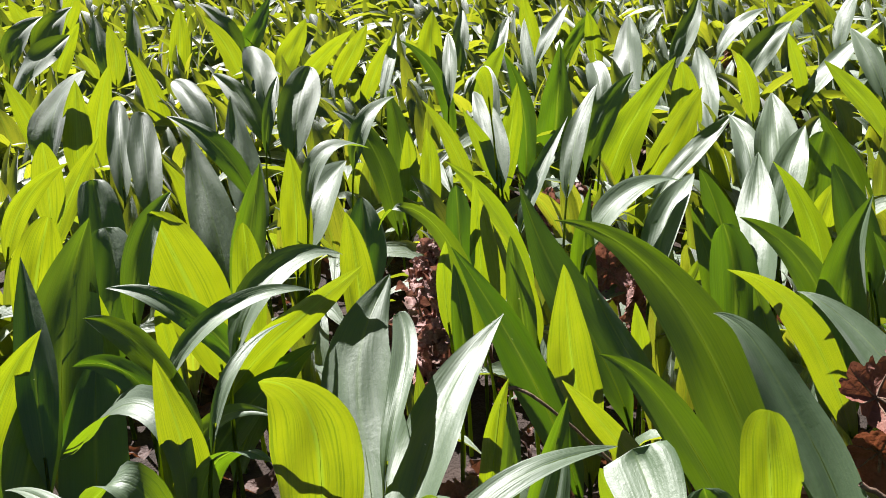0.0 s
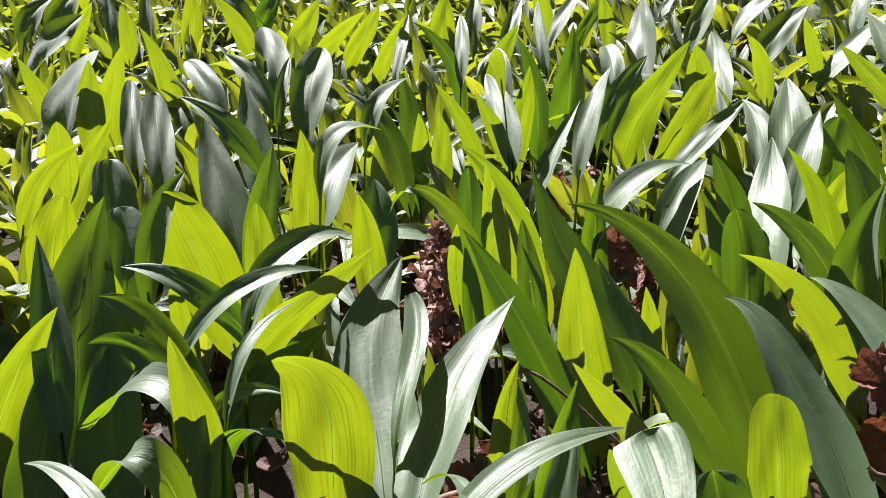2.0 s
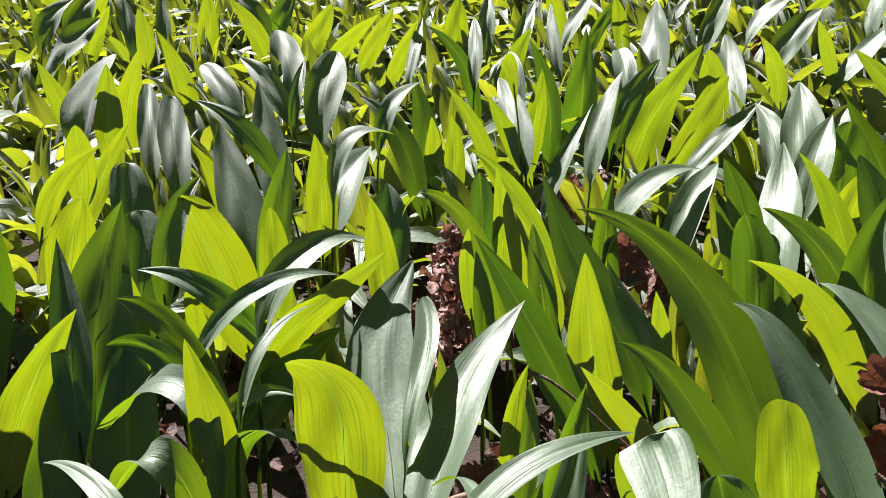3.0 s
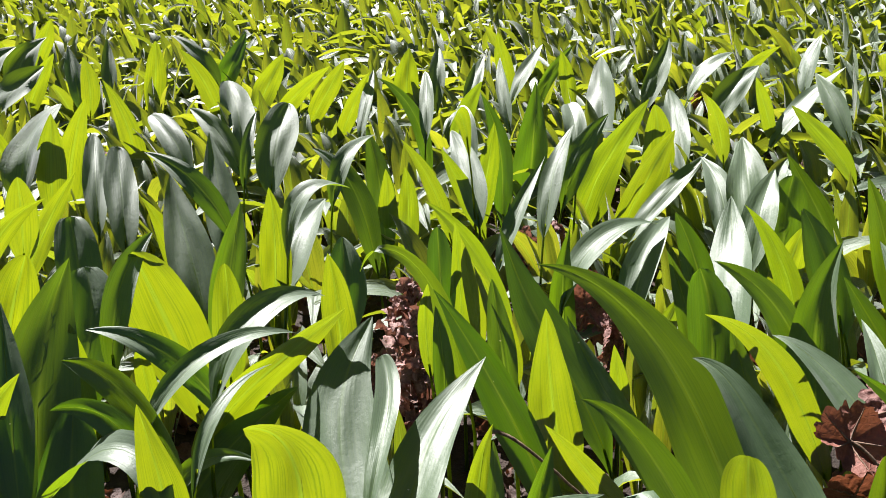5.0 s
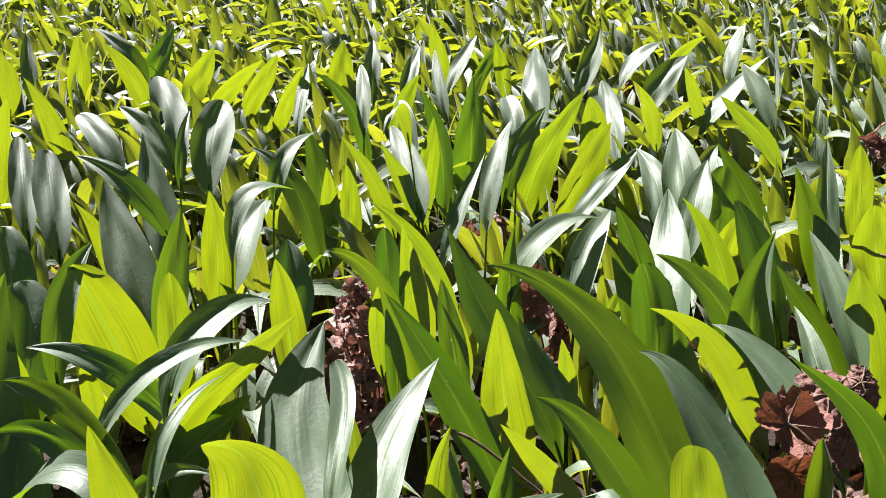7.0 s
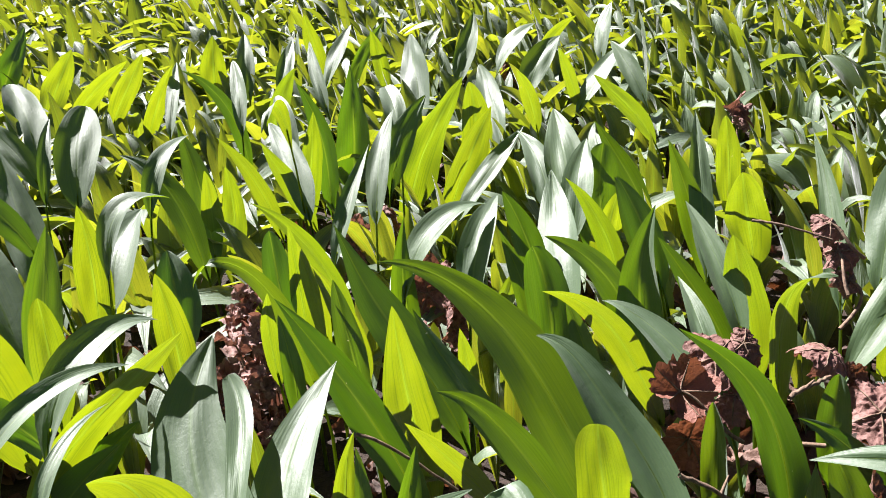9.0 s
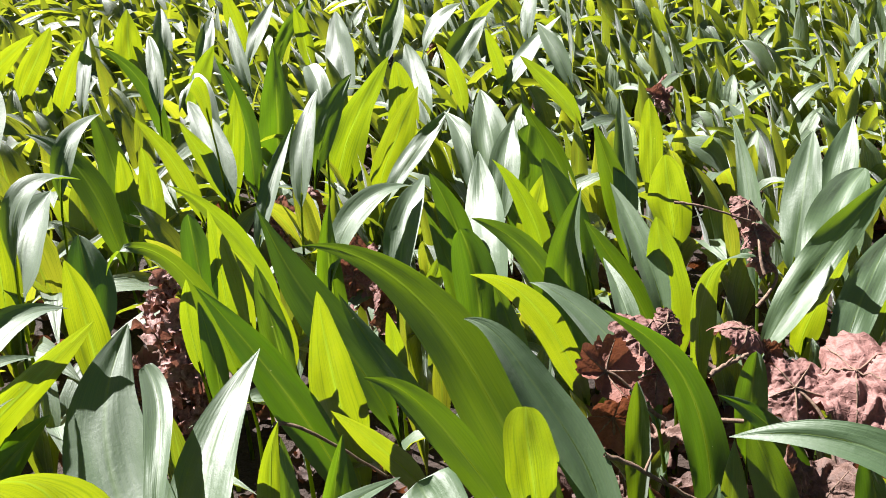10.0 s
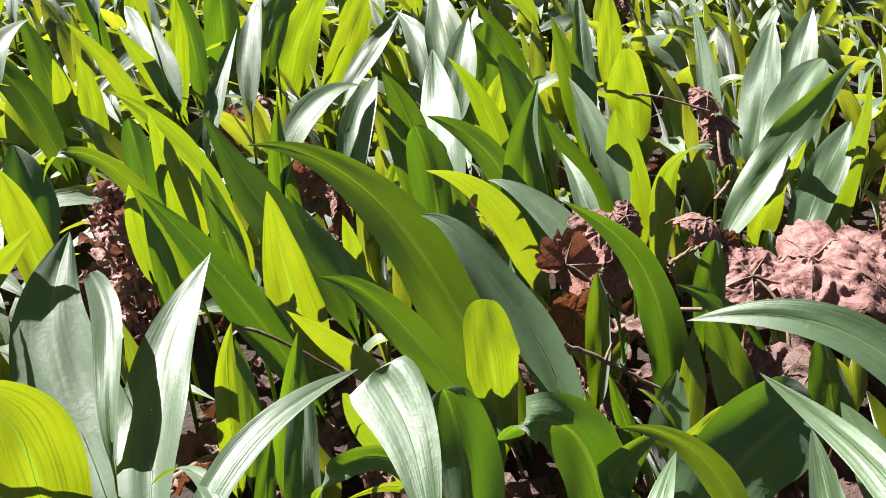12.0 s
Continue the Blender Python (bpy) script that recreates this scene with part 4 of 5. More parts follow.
leaf([(0, 0, -0.008), (-0.003, 0.002, 0.063), (0.014, -0.006, 0.131), (0.029, -0.013, 0.199)], 0.032, 29, -8, 0, 0.75, 0.6, 0.41, 0.90)
plant(0.627, 1.136)
leaf([(0, 0, -0.009), (0.014, 0.005, 0.089), (-0.048, -0.018, 0.138), (-0.107, -0.041, 0.187)], 0.021, -15, 41, 0.1, 0.75, 0.65, 0.43, 0.71)
plant(0.226, 1.137)
leaf([(0, 0, -0.008), (-0.003, -0.002, 0.064), (0.016, 0.014, 0.137), (-0.021, 0.023, 0.201)], 0.025, -8, 6, 0.3, 0.9, 0.7, 0.29, 0.13)
plant(0.196, 1.146)
leaf([(0, 0, -0.008), (-0.001, 0.001, 0.057), (0.017, -0.027, 0.115), (0.023, -0.046, 0.176)], 0.027, 6, -8, 0, 0.8, 0.6, 0.27, 0.78)
plant(0.304, 1.150)
leaf([(0, 0, -0.008), (0.006, 0, 0.045), (0.024, 0, 0.099), (0.051, 0, 0.146), (0.084, 0, 0.19)], 0.049, 31, -21, 0.1, 0.85, 0.7, 0.07, 0.72)
plant(-0.061, 1.154)
leaf([(0, 0, -0.006), (0.004, -0.011, 0.086), (-0.02, 0.027, 0.159), (-0.09, 0.071, 0.185)], 0.028, 30, 23, 0.2, 0.7, 0.6, 0.48, 0.45)
plant(-0.353, 1.178)
leaf([(0, 0, -0.009), (-0.004, 0.004, 0.062), (0.007, -0.018, 0.131), (-0.012, -0.038, 0.197)], 0.025, 35, 12, 0.1, 0.8, 0.7, 0.37, 0.93)
plant(0.399, 1.181)
leaf([(0, 0, -0.009), (-0.004, 0.004, 0.062), (0.01, -0.035, 0.124), (-0.011, -0.061, 0.185)], 0.035, -5, 0, 0, 0.6, 0.6, 0.32, 0.89)
plant(0.645, 1.199)
leaf([(0, 0, -0.006), (0.006, -0.004, 0.088), (-0.012, 0.021, 0.153), (-0.026, 0.091, 0.197)], 0.024, -20, 29, 0.25, 0.75, 0.65, 0.54, 0.44)
plant(0.446, 1.200)
leaf([(0, 0, -0.006), (-0.003, -0.011, 0.089), (0.009, 0.065, 0.126), (0.001, 0.12, 0.179)], 0.031, -17, 18, 0.3, 0.6, 0.6, 0.39, 0.51)
plant(-0.321, 1.207)
leaf([(0, 0, -0.008), (0, 0, 0.065), (0.024, -0.007, 0.134), (0.056, -0.012, 0.198)], 0.036, 27, -16, 0, 0.7, 0.6, 0.27, 1.00)
plant(0.500, 1.220)
leaf([(0, 0, -0.01), (-0.001, 0.003, 0.067), (-0.009, -0.017, 0.137), (-0.047, -0.06, 0.185)], 0.020, -14, 15, 0.1, 0.75, 0.65, 0.51, 0.94)
plant(0.254, 1.230)
leaf([(0, 0, -0.008), (0.005, 0, 0.061), (0.017, 0, 0.13), (0.016, 0, 0.199)], 0.042, -20, -5, 0.3, 0.9, 0.7, 0.12, 0.17)
plant(0.130, 1.294)
leaf([(0, 0, -0.006), (-0.008, -0.012, 0.09), (0.009, 0.036, 0.149), (-0.004, 0.101, 0.198)], 0.022, -8, 8, 0.25, 0.6, 0.65, 0.49, 0.46)
plant(0.560, 1.303)
leaf([(0, 0, -0.007), (-0.013, -0.003, 0.088), (0.051, 0.013, 0.143), (0.113, 0.027, 0.192)], 0.033, -62, -14, 0.25, 0.75, 0.65, 0.41, 0.39)
plant(-0.123, 1.322)
leaf([(0, 0, -0.006), (-0.004, -0.014, 0.088), (-0.004, 0.059, 0.141), (-0.047, 0.108, 0.188)], 0.048, 18, 4, 0.3, 0.5, 0.6, 0.40, 0.33)
plant(0.033, 1.325)
leaf([(0, 0, -0.006), (-0.004, -0.016, 0.092), (0.009, 0.038, 0.146), (0.017, 0.1, 0.198)], 0.019, -10, 1, 0.25, 0.75, 0.65, 0.48, 0.32)
plant(0.147, 1.331)
leaf([(-0.009, 0, -0.008), (-0.019, -0.002, 0.049), (-0.008, 0.009, 0.104), (-0.031, 0.016, 0.169), (-0.085, 0.024, 0.192)], 0.021, 8, 21, 0.2, 1.0, 0.7, 0.28, 0.19)
leaf([(0.009, -0.001, -0.009), (0.009, 0.001, 0.062), (0.02, -0.011, 0.132), (0.059, -0.031, 0.187)], 0.026, 16, -18, 0.1, 0.75, 0.65, 0.49, 0.66)
plant(0.598, 1.333)
leaf([(0, 0, -0.009), (0.009, 0.006, 0.073), (-0.025, -0.021, 0.13), (-0.056, -0.058, 0.185)], 0.020, -17, 18, 0.1, 0.75, 0.65, 0.48, 0.83)
plant(0.499, 1.334)
leaf([(0, 0, -0.007), (0.008, 0.001, 0.068), (0.008, 0.005, 0.154), (0.076, 0.031, 0.192)], 0.039, -56, -9, 0.25, 0.75, 0.65, 0.55, 0.53)
plant(-0.297, 1.383)
leaf([(0, 0, -0.008), (-0.002, -0.004, 0.062), (0.017, -0.026, 0.132), (-0.014, -0.043, 0.196)], 0.031, 26, 7, 0.1, 0.85, 0.7, 0.15, 1.00)
plant(0.249, 1.412)
leaf([(0, 0, -0.006), (0.01, -0.015, 0.09), (-0.019, 0.043, 0.141), (-0.016, 0.098, 0.198)], 0.020, -6, 14, 0.25, 0.75, 0.65, 0.45, 0.32)
plant(0.382, 1.423)
leaf([(0, 0, -0.006), (-0.001, -0.004, 0.085), (0.005, 0.069, 0.131), (0.008, 0.117, 0.193)], 0.050, -20, 14, 0.25, 0.65, 0.6, 0.34, 0.54)
plant(-0.017, 1.428)
leaf([(0, 0, -0.009), (-0.004, 0.003, 0.066), (0.025, -0.013, 0.13), (0.064, -0.028, 0.188)], 0.027, 16, -23, 0.1, 0.75, 0.65, 0.43, 1.00)
plant(0.179, 1.437)
leaf([(0, 0, -0.006), (0.002, -0.006, 0.082), (0.003, 0.028, 0.15), (0.03, 0.088, 0.199)], 0.026, -19, 0, 0.25, 0.75, 0.65, 0.50, 0.42)
plant(-0.590, 1.464)
leaf([(0, 0, -0.006), (-0.009, -0.013, 0.094), (0.029, 0.035, 0.156), (0.086, 0.081, 0.2)], 0.061, -24, -22, 0.25, 0.75, 0.65, 0.44, 0.43)
plant(0.488, 1.469)
leaf([(0, 0, -0.007), (0.009, 0.003, 0.079), (0.012, 0.002, 0.165), (0.093, 0.031, 0.192)], 0.036, -55, -16, 0.25, 0.75, 0.65, 0.57, 0.47)
plant(-0.134, 1.480)
leaf([(0, 0, -0.008), (-0.015, 0, 0.09), (0.039, 0, 0.146), (0.11, 0, 0.189)], 0.033, 31, -43, 0.1, 0.75, 0.65, 0.47, 1.00)
plant(0.134, 1.498)
leaf([(0, 0, -0.003), (0.002, -0.01, 0.086), (-0.003, 0.029, 0.15), (0.002, 0.087, 0.205)], 0.026, -9, 6, 0.25, 0.6, 0.65, 0.49, 0.49)
plant(-0.084, 1.520)
leaf([(0, 0, -0.008), (-0.012, 0, 0.074), (0.038, 0, 0.128), (0.075, 0, 0.189)], 0.036, 27, -29, 0.1, 0.75, 0.65, 0.44, 1.00)
plant(0.235, 1.532)
leaf([(0, 0, -0.005), (-0.009, -0.006, 0.085), (0.027, 0.02, 0.145), (0.069, 0.058, 0.2)], 0.030, -41, -7, 0.25, 0.75, 0.65, 0.49, 0.50)
plant(0.702, 1.540)
leaf([(0, 0, -0.004), (0.005, -0.004, 0.073), (0.002, 0.019, 0.15), (0.046, 0.06, 0.2)], 0.035, -42, 3, 0.25, 0.75, 0.65, 0.51, 0.28)
plant(0.572, 1.546)
leaf([(0, 0, -0.009), (0.005, -0.001, 0.072), (0.014, -0.003, 0.151), (0.088, -0.016, 0.186)], 0.026, 21, -39, 0.1, 0.75, 0.65, 0.55, 0.98)
plant(0.452, 1.550)
leaf([(0, 0, -0.005), (-0.011, -0.007, 0.08), (0.04, 0.026, 0.132), (0.056, 0.055, 0.2)], 0.036, -35, -7, 0.25, 0.75, 0.65, 0.43, 0.49)
plant(0.278, 1.580)
leaf([(0, 0, -0.008), (-0.004, 0, 0.067), (0.024, 0, 0.137), (0.074, 0, 0.189)], 0.022, -16, -29, 0.1, 0.75, 0.65, 0.42, 0.31)
plant(-0.194, 1.594)
leaf([(0, 0, -0.009), (-0.009, 0.001, 0.07), (0.039, -0.007, 0.126), (0.075, -0.014, 0.187)], 0.039, 22, -28, 0.1, 0.75, 0.65, 0.42, 0.96)
plant(0.354, 1.601)
leaf([(0, 0, -0.011), (-0.002, 0.005, 0.06), (-0.004, -0.026, 0.122), (-0.025, -0.056, 0.179)], 0.027, -5, 8, 0.1, 0.75, 0.65, 0.43, 0.82)
plant(-0.482, 1.609)
leaf([(-0.001, -0.006, -0.005), (0.004, -0.016, 0.085), (-0.023, 0.034, 0.143), (-0.052, 0.076, 0.203)], 0.032, 28, 3, 0.25, 0.75, 0.65, 0.42, 0.20)
leaf([(0.001, 0.005, -0.008), (-0.012, 0.006, 0.06), (0.029, 0, 0.122), (0.016, -0.009, 0.188)], 0.031, 27, -4, 0.1, 0.75, 0.65, 0.47, 1.00)
plant(-0.690, 1.622)
leaf([(0, 0, -0.004), (0.011, -0.005, 0.072), (-0.004, 0.018, 0.172), (0.056, 0.073, 0.203)], 0.049, -10, -20, 0.25, 0.75, 0.65, 0.52, 0.43)
plant(0.070, 1.635)
leaf([(0, 0, -0.01), (-0.002, 0.005, 0.059), (0.007, -0.02, 0.12), (0.017, -0.04, 0.182)], 0.042, 5, -6, 0.1, 0.75, 0.65, 0.40, 0.93)
plant(-0.614, 1.635)
leaf([(0, 0, -0.008), (-0.004, 0, 0.068), (0.033, 0, 0.134), (0.08, 0, 0.189)], 0.032, 28, -28, 0.1, 0.75, 0.65, 0.38, 0.95)
plant(-0.250, 1.643)
leaf([(0, 0, -0.009), (-0.002, 0.002, 0.063), (-0.006, -0.027, 0.133), (-0.047, -0.048, 0.191)], 0.034, 21, 21, 0.1, 0.85, 0.7, 0.30, 1.00)
plant(-0.456, 1.653)
leaf([(0, 0, -0.004), (0.004, -0.007, 0.084), (-0.02, 0.052, 0.14), (-0.032, 0.092, 0.206)], 0.027, 19, 1, 0.25, 0.75, 0.65, 0.37, 0.40)
plant(-0.395, 1.684)
leaf([(0, 0, -0.009), (-0.003, 0.002, 0.062), (0.023, -0.014, 0.127), (0.033, -0.024, 0.195)], 0.038, 22, -9, 0.1, 0.6, 0.5, 0.31, 1.00)
plant(-0.673, 1.689)
leaf([(0, 0, -0.004), (0.011, -0.011, 0.076), (-0.002, 0.038, 0.162), (0.056, 0.081, 0.204)], 0.056, -3, -19, 0.25, 0.75, 0.65, 0.42, 0.53)
plant(-0.265, 1.722)
leaf([(0, 0, -0.007), (0.004, -0.004, 0.076), (-0.025, 0.013, 0.164), (-0.103, 0.028, 0.195)], 0.034, 38, 27, 0.25, 0.75, 0.65, 0.45, 0.39)
plant(0.261, 1.741)
leaf([(0, 0, -0.01), (0.004, 0.004, 0.061), (-0.019, -0.027, 0.119), (-0.028, -0.051, 0.181)], 0.031, -0, 12, 0.1, 0.75, 0.65, 0.36, 0.95)
plant(-0.313, 1.758)
leaf([(0, 0, -0.008), (-0.004, -0.001, 0.071), (0.051, 0.007, 0.125), (0.08, 0.012, 0.191)], 0.043, -11, -29, 0.1, 0.75, 0.65, 0.32, 0.13)
plant(-0.774, 1.920)
leaf([(0, 0, -0.011), (0.008, 0.003, 0.063), (-0.02, -0.017, 0.121), (-0.033, -0.045, 0.182)], 0.039, 33, 24, 0.1, 0.75, 0.65, 0.49, 1.00)
plant(-0.781, 1.965)
leaf([(0, 0, -0.008), (-0.01, 0, 0.072), (0.045, 0, 0.124), (0.073, 0, 0.19)], 0.041, 29, -27, 0.1, 0.75, 0.65, 0.41, 1.00)



# ---- field of ramsons ----
def taken(x, y, rng):
    """Whether a spot belongs to the plants above or to the bare patches of litter."""
    # out of view on the left, where plants are kept to cast shade
    if x < 0.03 - 0.70 * (y - 0.276) and y < 1.0:
        return False
    # bare patches, and the way that the sun takes down to them
    for a, b in ((0.145, 0.83), (0.115, 0.86), (0.085, 0.89), (0.30, 0.86), (0.275, 0.89)):
        if (x - a) ** 2 + (y - b) ** 2 < 0.05 ** 2:
            return True
    if 0.30 < x < 0.60 and 0.42 < y < 0.78:
        return rng.random() < 0.45
    room = 0.040 if y < 0.75 else 0.024
    if any((x - a) ** 2 + (y - b) ** 2 < room ** 2 for a, b in FEET):
        return True
    return rng.random() < (0.5 if y < 0.78 else 0.25 if y < 1.25 else 0.0)


def build_field():
    rng = random.Random(11)
    pieces, step, singles = [], 0.046, 0
    # extra plants just outside the view on the left, added to cast shade
    spots = [(0.00 - 0.70 * (y - 0.276) - rng.uniform(0, 0.10), y) for y in (rng.uniform(0.34, 0.80) for _ in range(46))]
    for y in np.arange(0.42, 3.8, step):
        wide = y - 0.20
        for x in np.arange(0.2 - 0.80 * wide - 0.25, 0.2 + 1.30 * wide + 0.25, step):
            spots.append((x + rng.uniform(-0.5, 0.5) * step, y + rng.uniform(-0.5, 0.5) * step))
    # low filler plants, added to keep the sun off the soil between the others
    low_fill = []
    while len(low_fill) < 70:
        x, y = rng.uniform(-0.25, 0.42), rng.uniform(0.70, 1.05)
        if y < 0.60 - 0.3 * x or any((x - a) ** 2 + (y - b) ** 2 < r * r for a, b, r in ((0.145, 0.82, 0.07), (0.115, 0.86, 0.06), (0.085, 0.89, 0.05))) or any((x - a) ** 2 + (y - b) ** 2 < 0.012 ** 2 for a, b in FEET):
            continue
        low_fill.append((x, y))
    for x, y in low_fill:
        for g in sprig(x, y, rng, rng.uniform(0.38, 0.58)):
            v, ff, w = blade(**g, rows=9, cols=4)
            pieces.append((v + np.array([x, y, ground_z(x, y)]), ff, w))
    # tall plants added out of view, only to cast shade on those beside them
    for x, y, h in ((-0.140, 0.668, 0.245), (-0.180, 0.715, 0.25), (-0.205, 0.755, 0.25), (-0.245, 0.800, 0.25)):
        ob = tagged(new("ramsons_plant"), "tall wild garlic plant with broad upright green leaves, added out of view to cast shade", "plant", "wild garlic plants")
        ob.location = (x, y, ground_z(x, y))
        for k in (-1, 0):
            a, o = h * (1 - 0.12 * abs(k)), 0.016 * k
            g = dict(p=[(0, 0, -0.01), (o, o, a * 0.4), (o * 1.6, o * 1.5 + 0.005, a * 0.75), (o * 1.3, o * 1.2 + 0.015, a)], width=0.066, face=42 + 25 * k, fold=0.25, wave=0.12, phase=k + x * 40, stalk=0.10, blunt=0.7)
            part("leaf", mesh_of("leaf", [blade(**g, rows=18, cols=6)], LEAF), ob).color = (0.2, 0.2, 0.2, 1)
    for x, y in spots:
        if taken(x, y, rng) or rng.random() < 0.04:
            continue
        z = ground_z(x, y)
        # those out of view on the left are enlarged to cast more shade
        size = rng.uniform(0.82, 1.1) * (1.15 if x < 0.03 - 0.70 * (y - 0.276) and y < 1.0 else 0.5 if y < 0.78 else 0.76 if y < 1.25 else 0.86)
        leaves = sprig(x, y, rng, size, y < 0.8)
        if singles < 80 and y < 1.6:
            singles += 1
            ob = tagged(new("ramsons_plant"), "wild garlic plant with broad pointed green leaves, in the soil", "plant", "wild garlic plants")
            ob.location = (x, y, z)
            for g in leaves:
                tint = rng.uniform(0.4, 1.0)
                part("leaf", mesh_of("leaf", [blade(**g, rows=12, cols=6)], LEAF), ob).color = (tint, tint, tint, 1)
        else:
            low = y > 2.0
            for g in leaves:
                v, f, w = blade(**g, rows=8 if low else 11, cols=4 if low else 6)
                pieces.append((v + np.array([x, y, z]), f, w))
    # the carpet goes on to both sides and behind
    pool = [[blade(**g, rows=4, cols=2) for g in sprig(0, 0, rng, rng.uniform(0.85, 1.1))] for _ in range(120)]
    for _ in range(15500):
        r, a = 4.1 * math.sqrt(rng.random()), rng.uniform(0, 2 * math.pi)
        x, y = 0.2 + r * math.sin(a), 0.3 + r * math.cos(a)
        wide = y - 0.20
        ahead = wide > 0 and -0.80 * wide - 0.25 < x - 0.2 < 1.30 * wide + 0.25
        if (ahead and y < 3.8) or r < 0.34 + 0.1 * rng.random() or r > 3.6 + 0.8 * noise.noise((x, y, 2.0)):
            continue
        at = np.array([x, y, ground_z(x, y)])
        pieces.extend((v + at, ff, w) for v, ff, w in rng.choice(pool))
    ob = new("ramsons_field", mesh_of("ramsons_field", pieces, LEAF_FAR))
    tagged(ob, "dense carpet of green wild garlic leaves behind the nearer plants", "plants", kind="stuff")


build_field()


# ---- last year's leaves, stalks and twigs ----
def dead_sheet(size, curl, crumple, seed, lobes=5, rings=26, spokes=120, pleat=0.0):
    """A withered lobed leaf lying in its own plane: rolled about its length, crumpled or pleated like a fan, with a torn edge and raised ribs."""
    rng = random.Random(seed)
    ofs = rng.uniform(0, 90)
    verts = []
    for i in range(rings + 1):
        q = i / rings
        for j in range(spokes):
            a = 2 * math.pi * j / spokes
            edge = 0.74 + 0.15 * abs(math.cos(lobes * a / 2)) ** 1.4 + 0.10 * math.sin(a)
            edge *= 1 + q * q * (0.05 * noise.noise((math.cos(a) * 11, math.sin(a) * 11, ofs)) - 0.11 * max(0.0, noise.noise((math.cos(a) * 7, math.sin(a) * 7, ofs + 3)) - 0.1) * 3)
            edge *= 1 + 0.20 * noise.noise((math.cos(a) * 4, math.sin(a) * 4, ofs)) * q
            x, y = math.sin(a) * q * edge, math.cos(a) * q * edge
            rib = 0.05 * max(0.0, math.cos(lobes * a)) ** 6 * q * (1 - 0.5 * q)
            z = rib + pleat * q * (2 * abs((lobes * a / math.pi) % 2 - 1) - 1)
            fx, fy = x + 0.12 * noise.noise((x * 4, y * 4, ofs + 30)), y + 0.12 * noise.noise((x * 4, y * 4, ofs + 40))
            z += crumple * (0.15 * (1 - 2 * abs(noise.noise((fx * 5, fy * 5, ofs + 12)))) + 0.09 * (1 - 2 * abs(noise.noise((fx * 10, fy * 10, ofs + 17)))) + 0.03 * (1 - 2 * abs(noise.noise((fx * 21, fy * 21, ofs + 21)))))
            z += crumple * (0.34 * noise.noise((x * 1.9, y * 1.9, ofs)) + 0.30 * abs(noise.noise((x * 3.6, y * 3.6, ofs + 9))) + 0.16 * abs(noise.noise((x * 7.5, y * 7.5, ofs + 5))) + 0.05 * abs(noise.noise((x * 16, y * 16, ofs + 2))))
            z += crumple * 0.45 * q ** 3 * math.sin(3 * a + ofs)
            turn = curl * x
            if abs(curl) > 0.01:
                rad = 1 / curl
                x, z = math.sin(turn) * (rad - z), rad - math.cos(turn) * (rad - z)
            bow = 0.55 * curl * y
            y, z = y * math.cos(0.5 * bow), z + 0.5 * bow * y
            verts.append((x * size / 2, y * size / 2, z * size / 2))
    k = spokes
    faces = [(i * k + j, (i + 1) * k + j, (i + 1) * k + (j + 1) % k, i * k + (j + 1) % k) for i in range(rings) for j in range(k)]
    v = np.array(verts)
    return v, faces, v[:, :2] / size + 0.5


def dead_leaf(place, size, turn, curl, crumple, seed, label, stem=True, material=DEAD, pleat=0.0):
    """A withered leaf at place, turned by three angles."""
    ob = tagged(new("dead_leaf"), label, "dead leaf", "withered leaves")
    ob.matrix_world = pose(*place, *turn)
    v, f, w = dead_sheet(size, curl, crumple, seed, pleat=pleat)
    part("blade", mesh_of("blade", [(v, f, w)], material), ob)
    # the veins that still stand out on the dry blade
    rings, spokes = 26, 120
    for spoke in (0, spokes // 5, 2 * spokes // 5, 3 * spokes // 5, 4 * spokes // 5):
        line = v[np.arange(0, rings, 2) * spokes + spoke] + np.array([0, 0, 0.0003])
        part("vein", mesh_of("vein", [tube(line, np.linspace(0.0006, 0.0002, len(line)), 5)], TWIG), ob)
    if stem:
        rng = random.Random(seed + 50)
        line = [(0, 0.0, 0.002), (0.004, -size * 0.25, 0.003), (rng.uniform(-0.012, 0.012), -size * 0.6, 0.0), (rng.uniform(-0.03, 0.03), -size * 0.95, -0.006)]
        part("stem", mesh_of("stem", [tube(bezier(line, np.linspace(0, 1, 9)), np.linspace(0.0008, 0.0013, 9))], TWIG), ob, "thin brown leaf stem")


PROPPED = "withered pinkish-brown maple leaf, curled and crumpled among the plants"
dead_leaf((0.388, 0.630, 0.106), 0.046, (40, -30, 35), 1.0, 0.1, 1, "withered red-brown leaf, ribbed and folded like a fan", material=RUSSET, pleat=0.130)
dead_leaf((0.395, 0.632, 0.075), 0.052, (100, 10, -18), 0.9, 0.2, 2, "withered orange-brown leaf hanging in the shade of others", material=RUSSET, pleat=0.05)
dead_leaf((0.414, 0.640, 0.117), 0.046, (34, -20, 10), -1.4, 0.32, 3, "ragged pale brown leaf, torn and curled up at its tips", stem=False)
dead_leaf((0.434, 0.645, 0.120), 0.028, (40, 10, -30), -1.8, 0.35, 4, "ragged pale brown leaf, torn and curled up at its tips", stem=False)
dead_leaf((0.423, 0.632, 0.096), 0.044, (30, -22, -8), -1.0, 0.28, 5, PROPPED)
dead_leaf((0.484, 0.640, 0.109), 0.042, (20, -15, 75), -2.0, 0.25, 6, PROPPED, stem=False)
dead_leaf((0.496, 0.636, 0.094), 0.024, (70, -20, 20), 1.6, 0.4, 29, "dark withered leaf caught upright between green leaves", material=DEAD_SHADED)
dead_leaf((0.499, 0.612, 0.082), 0.052, (34, -25, 4), -0.8, 0.25, 8, PROPPED, pleat=0.05)
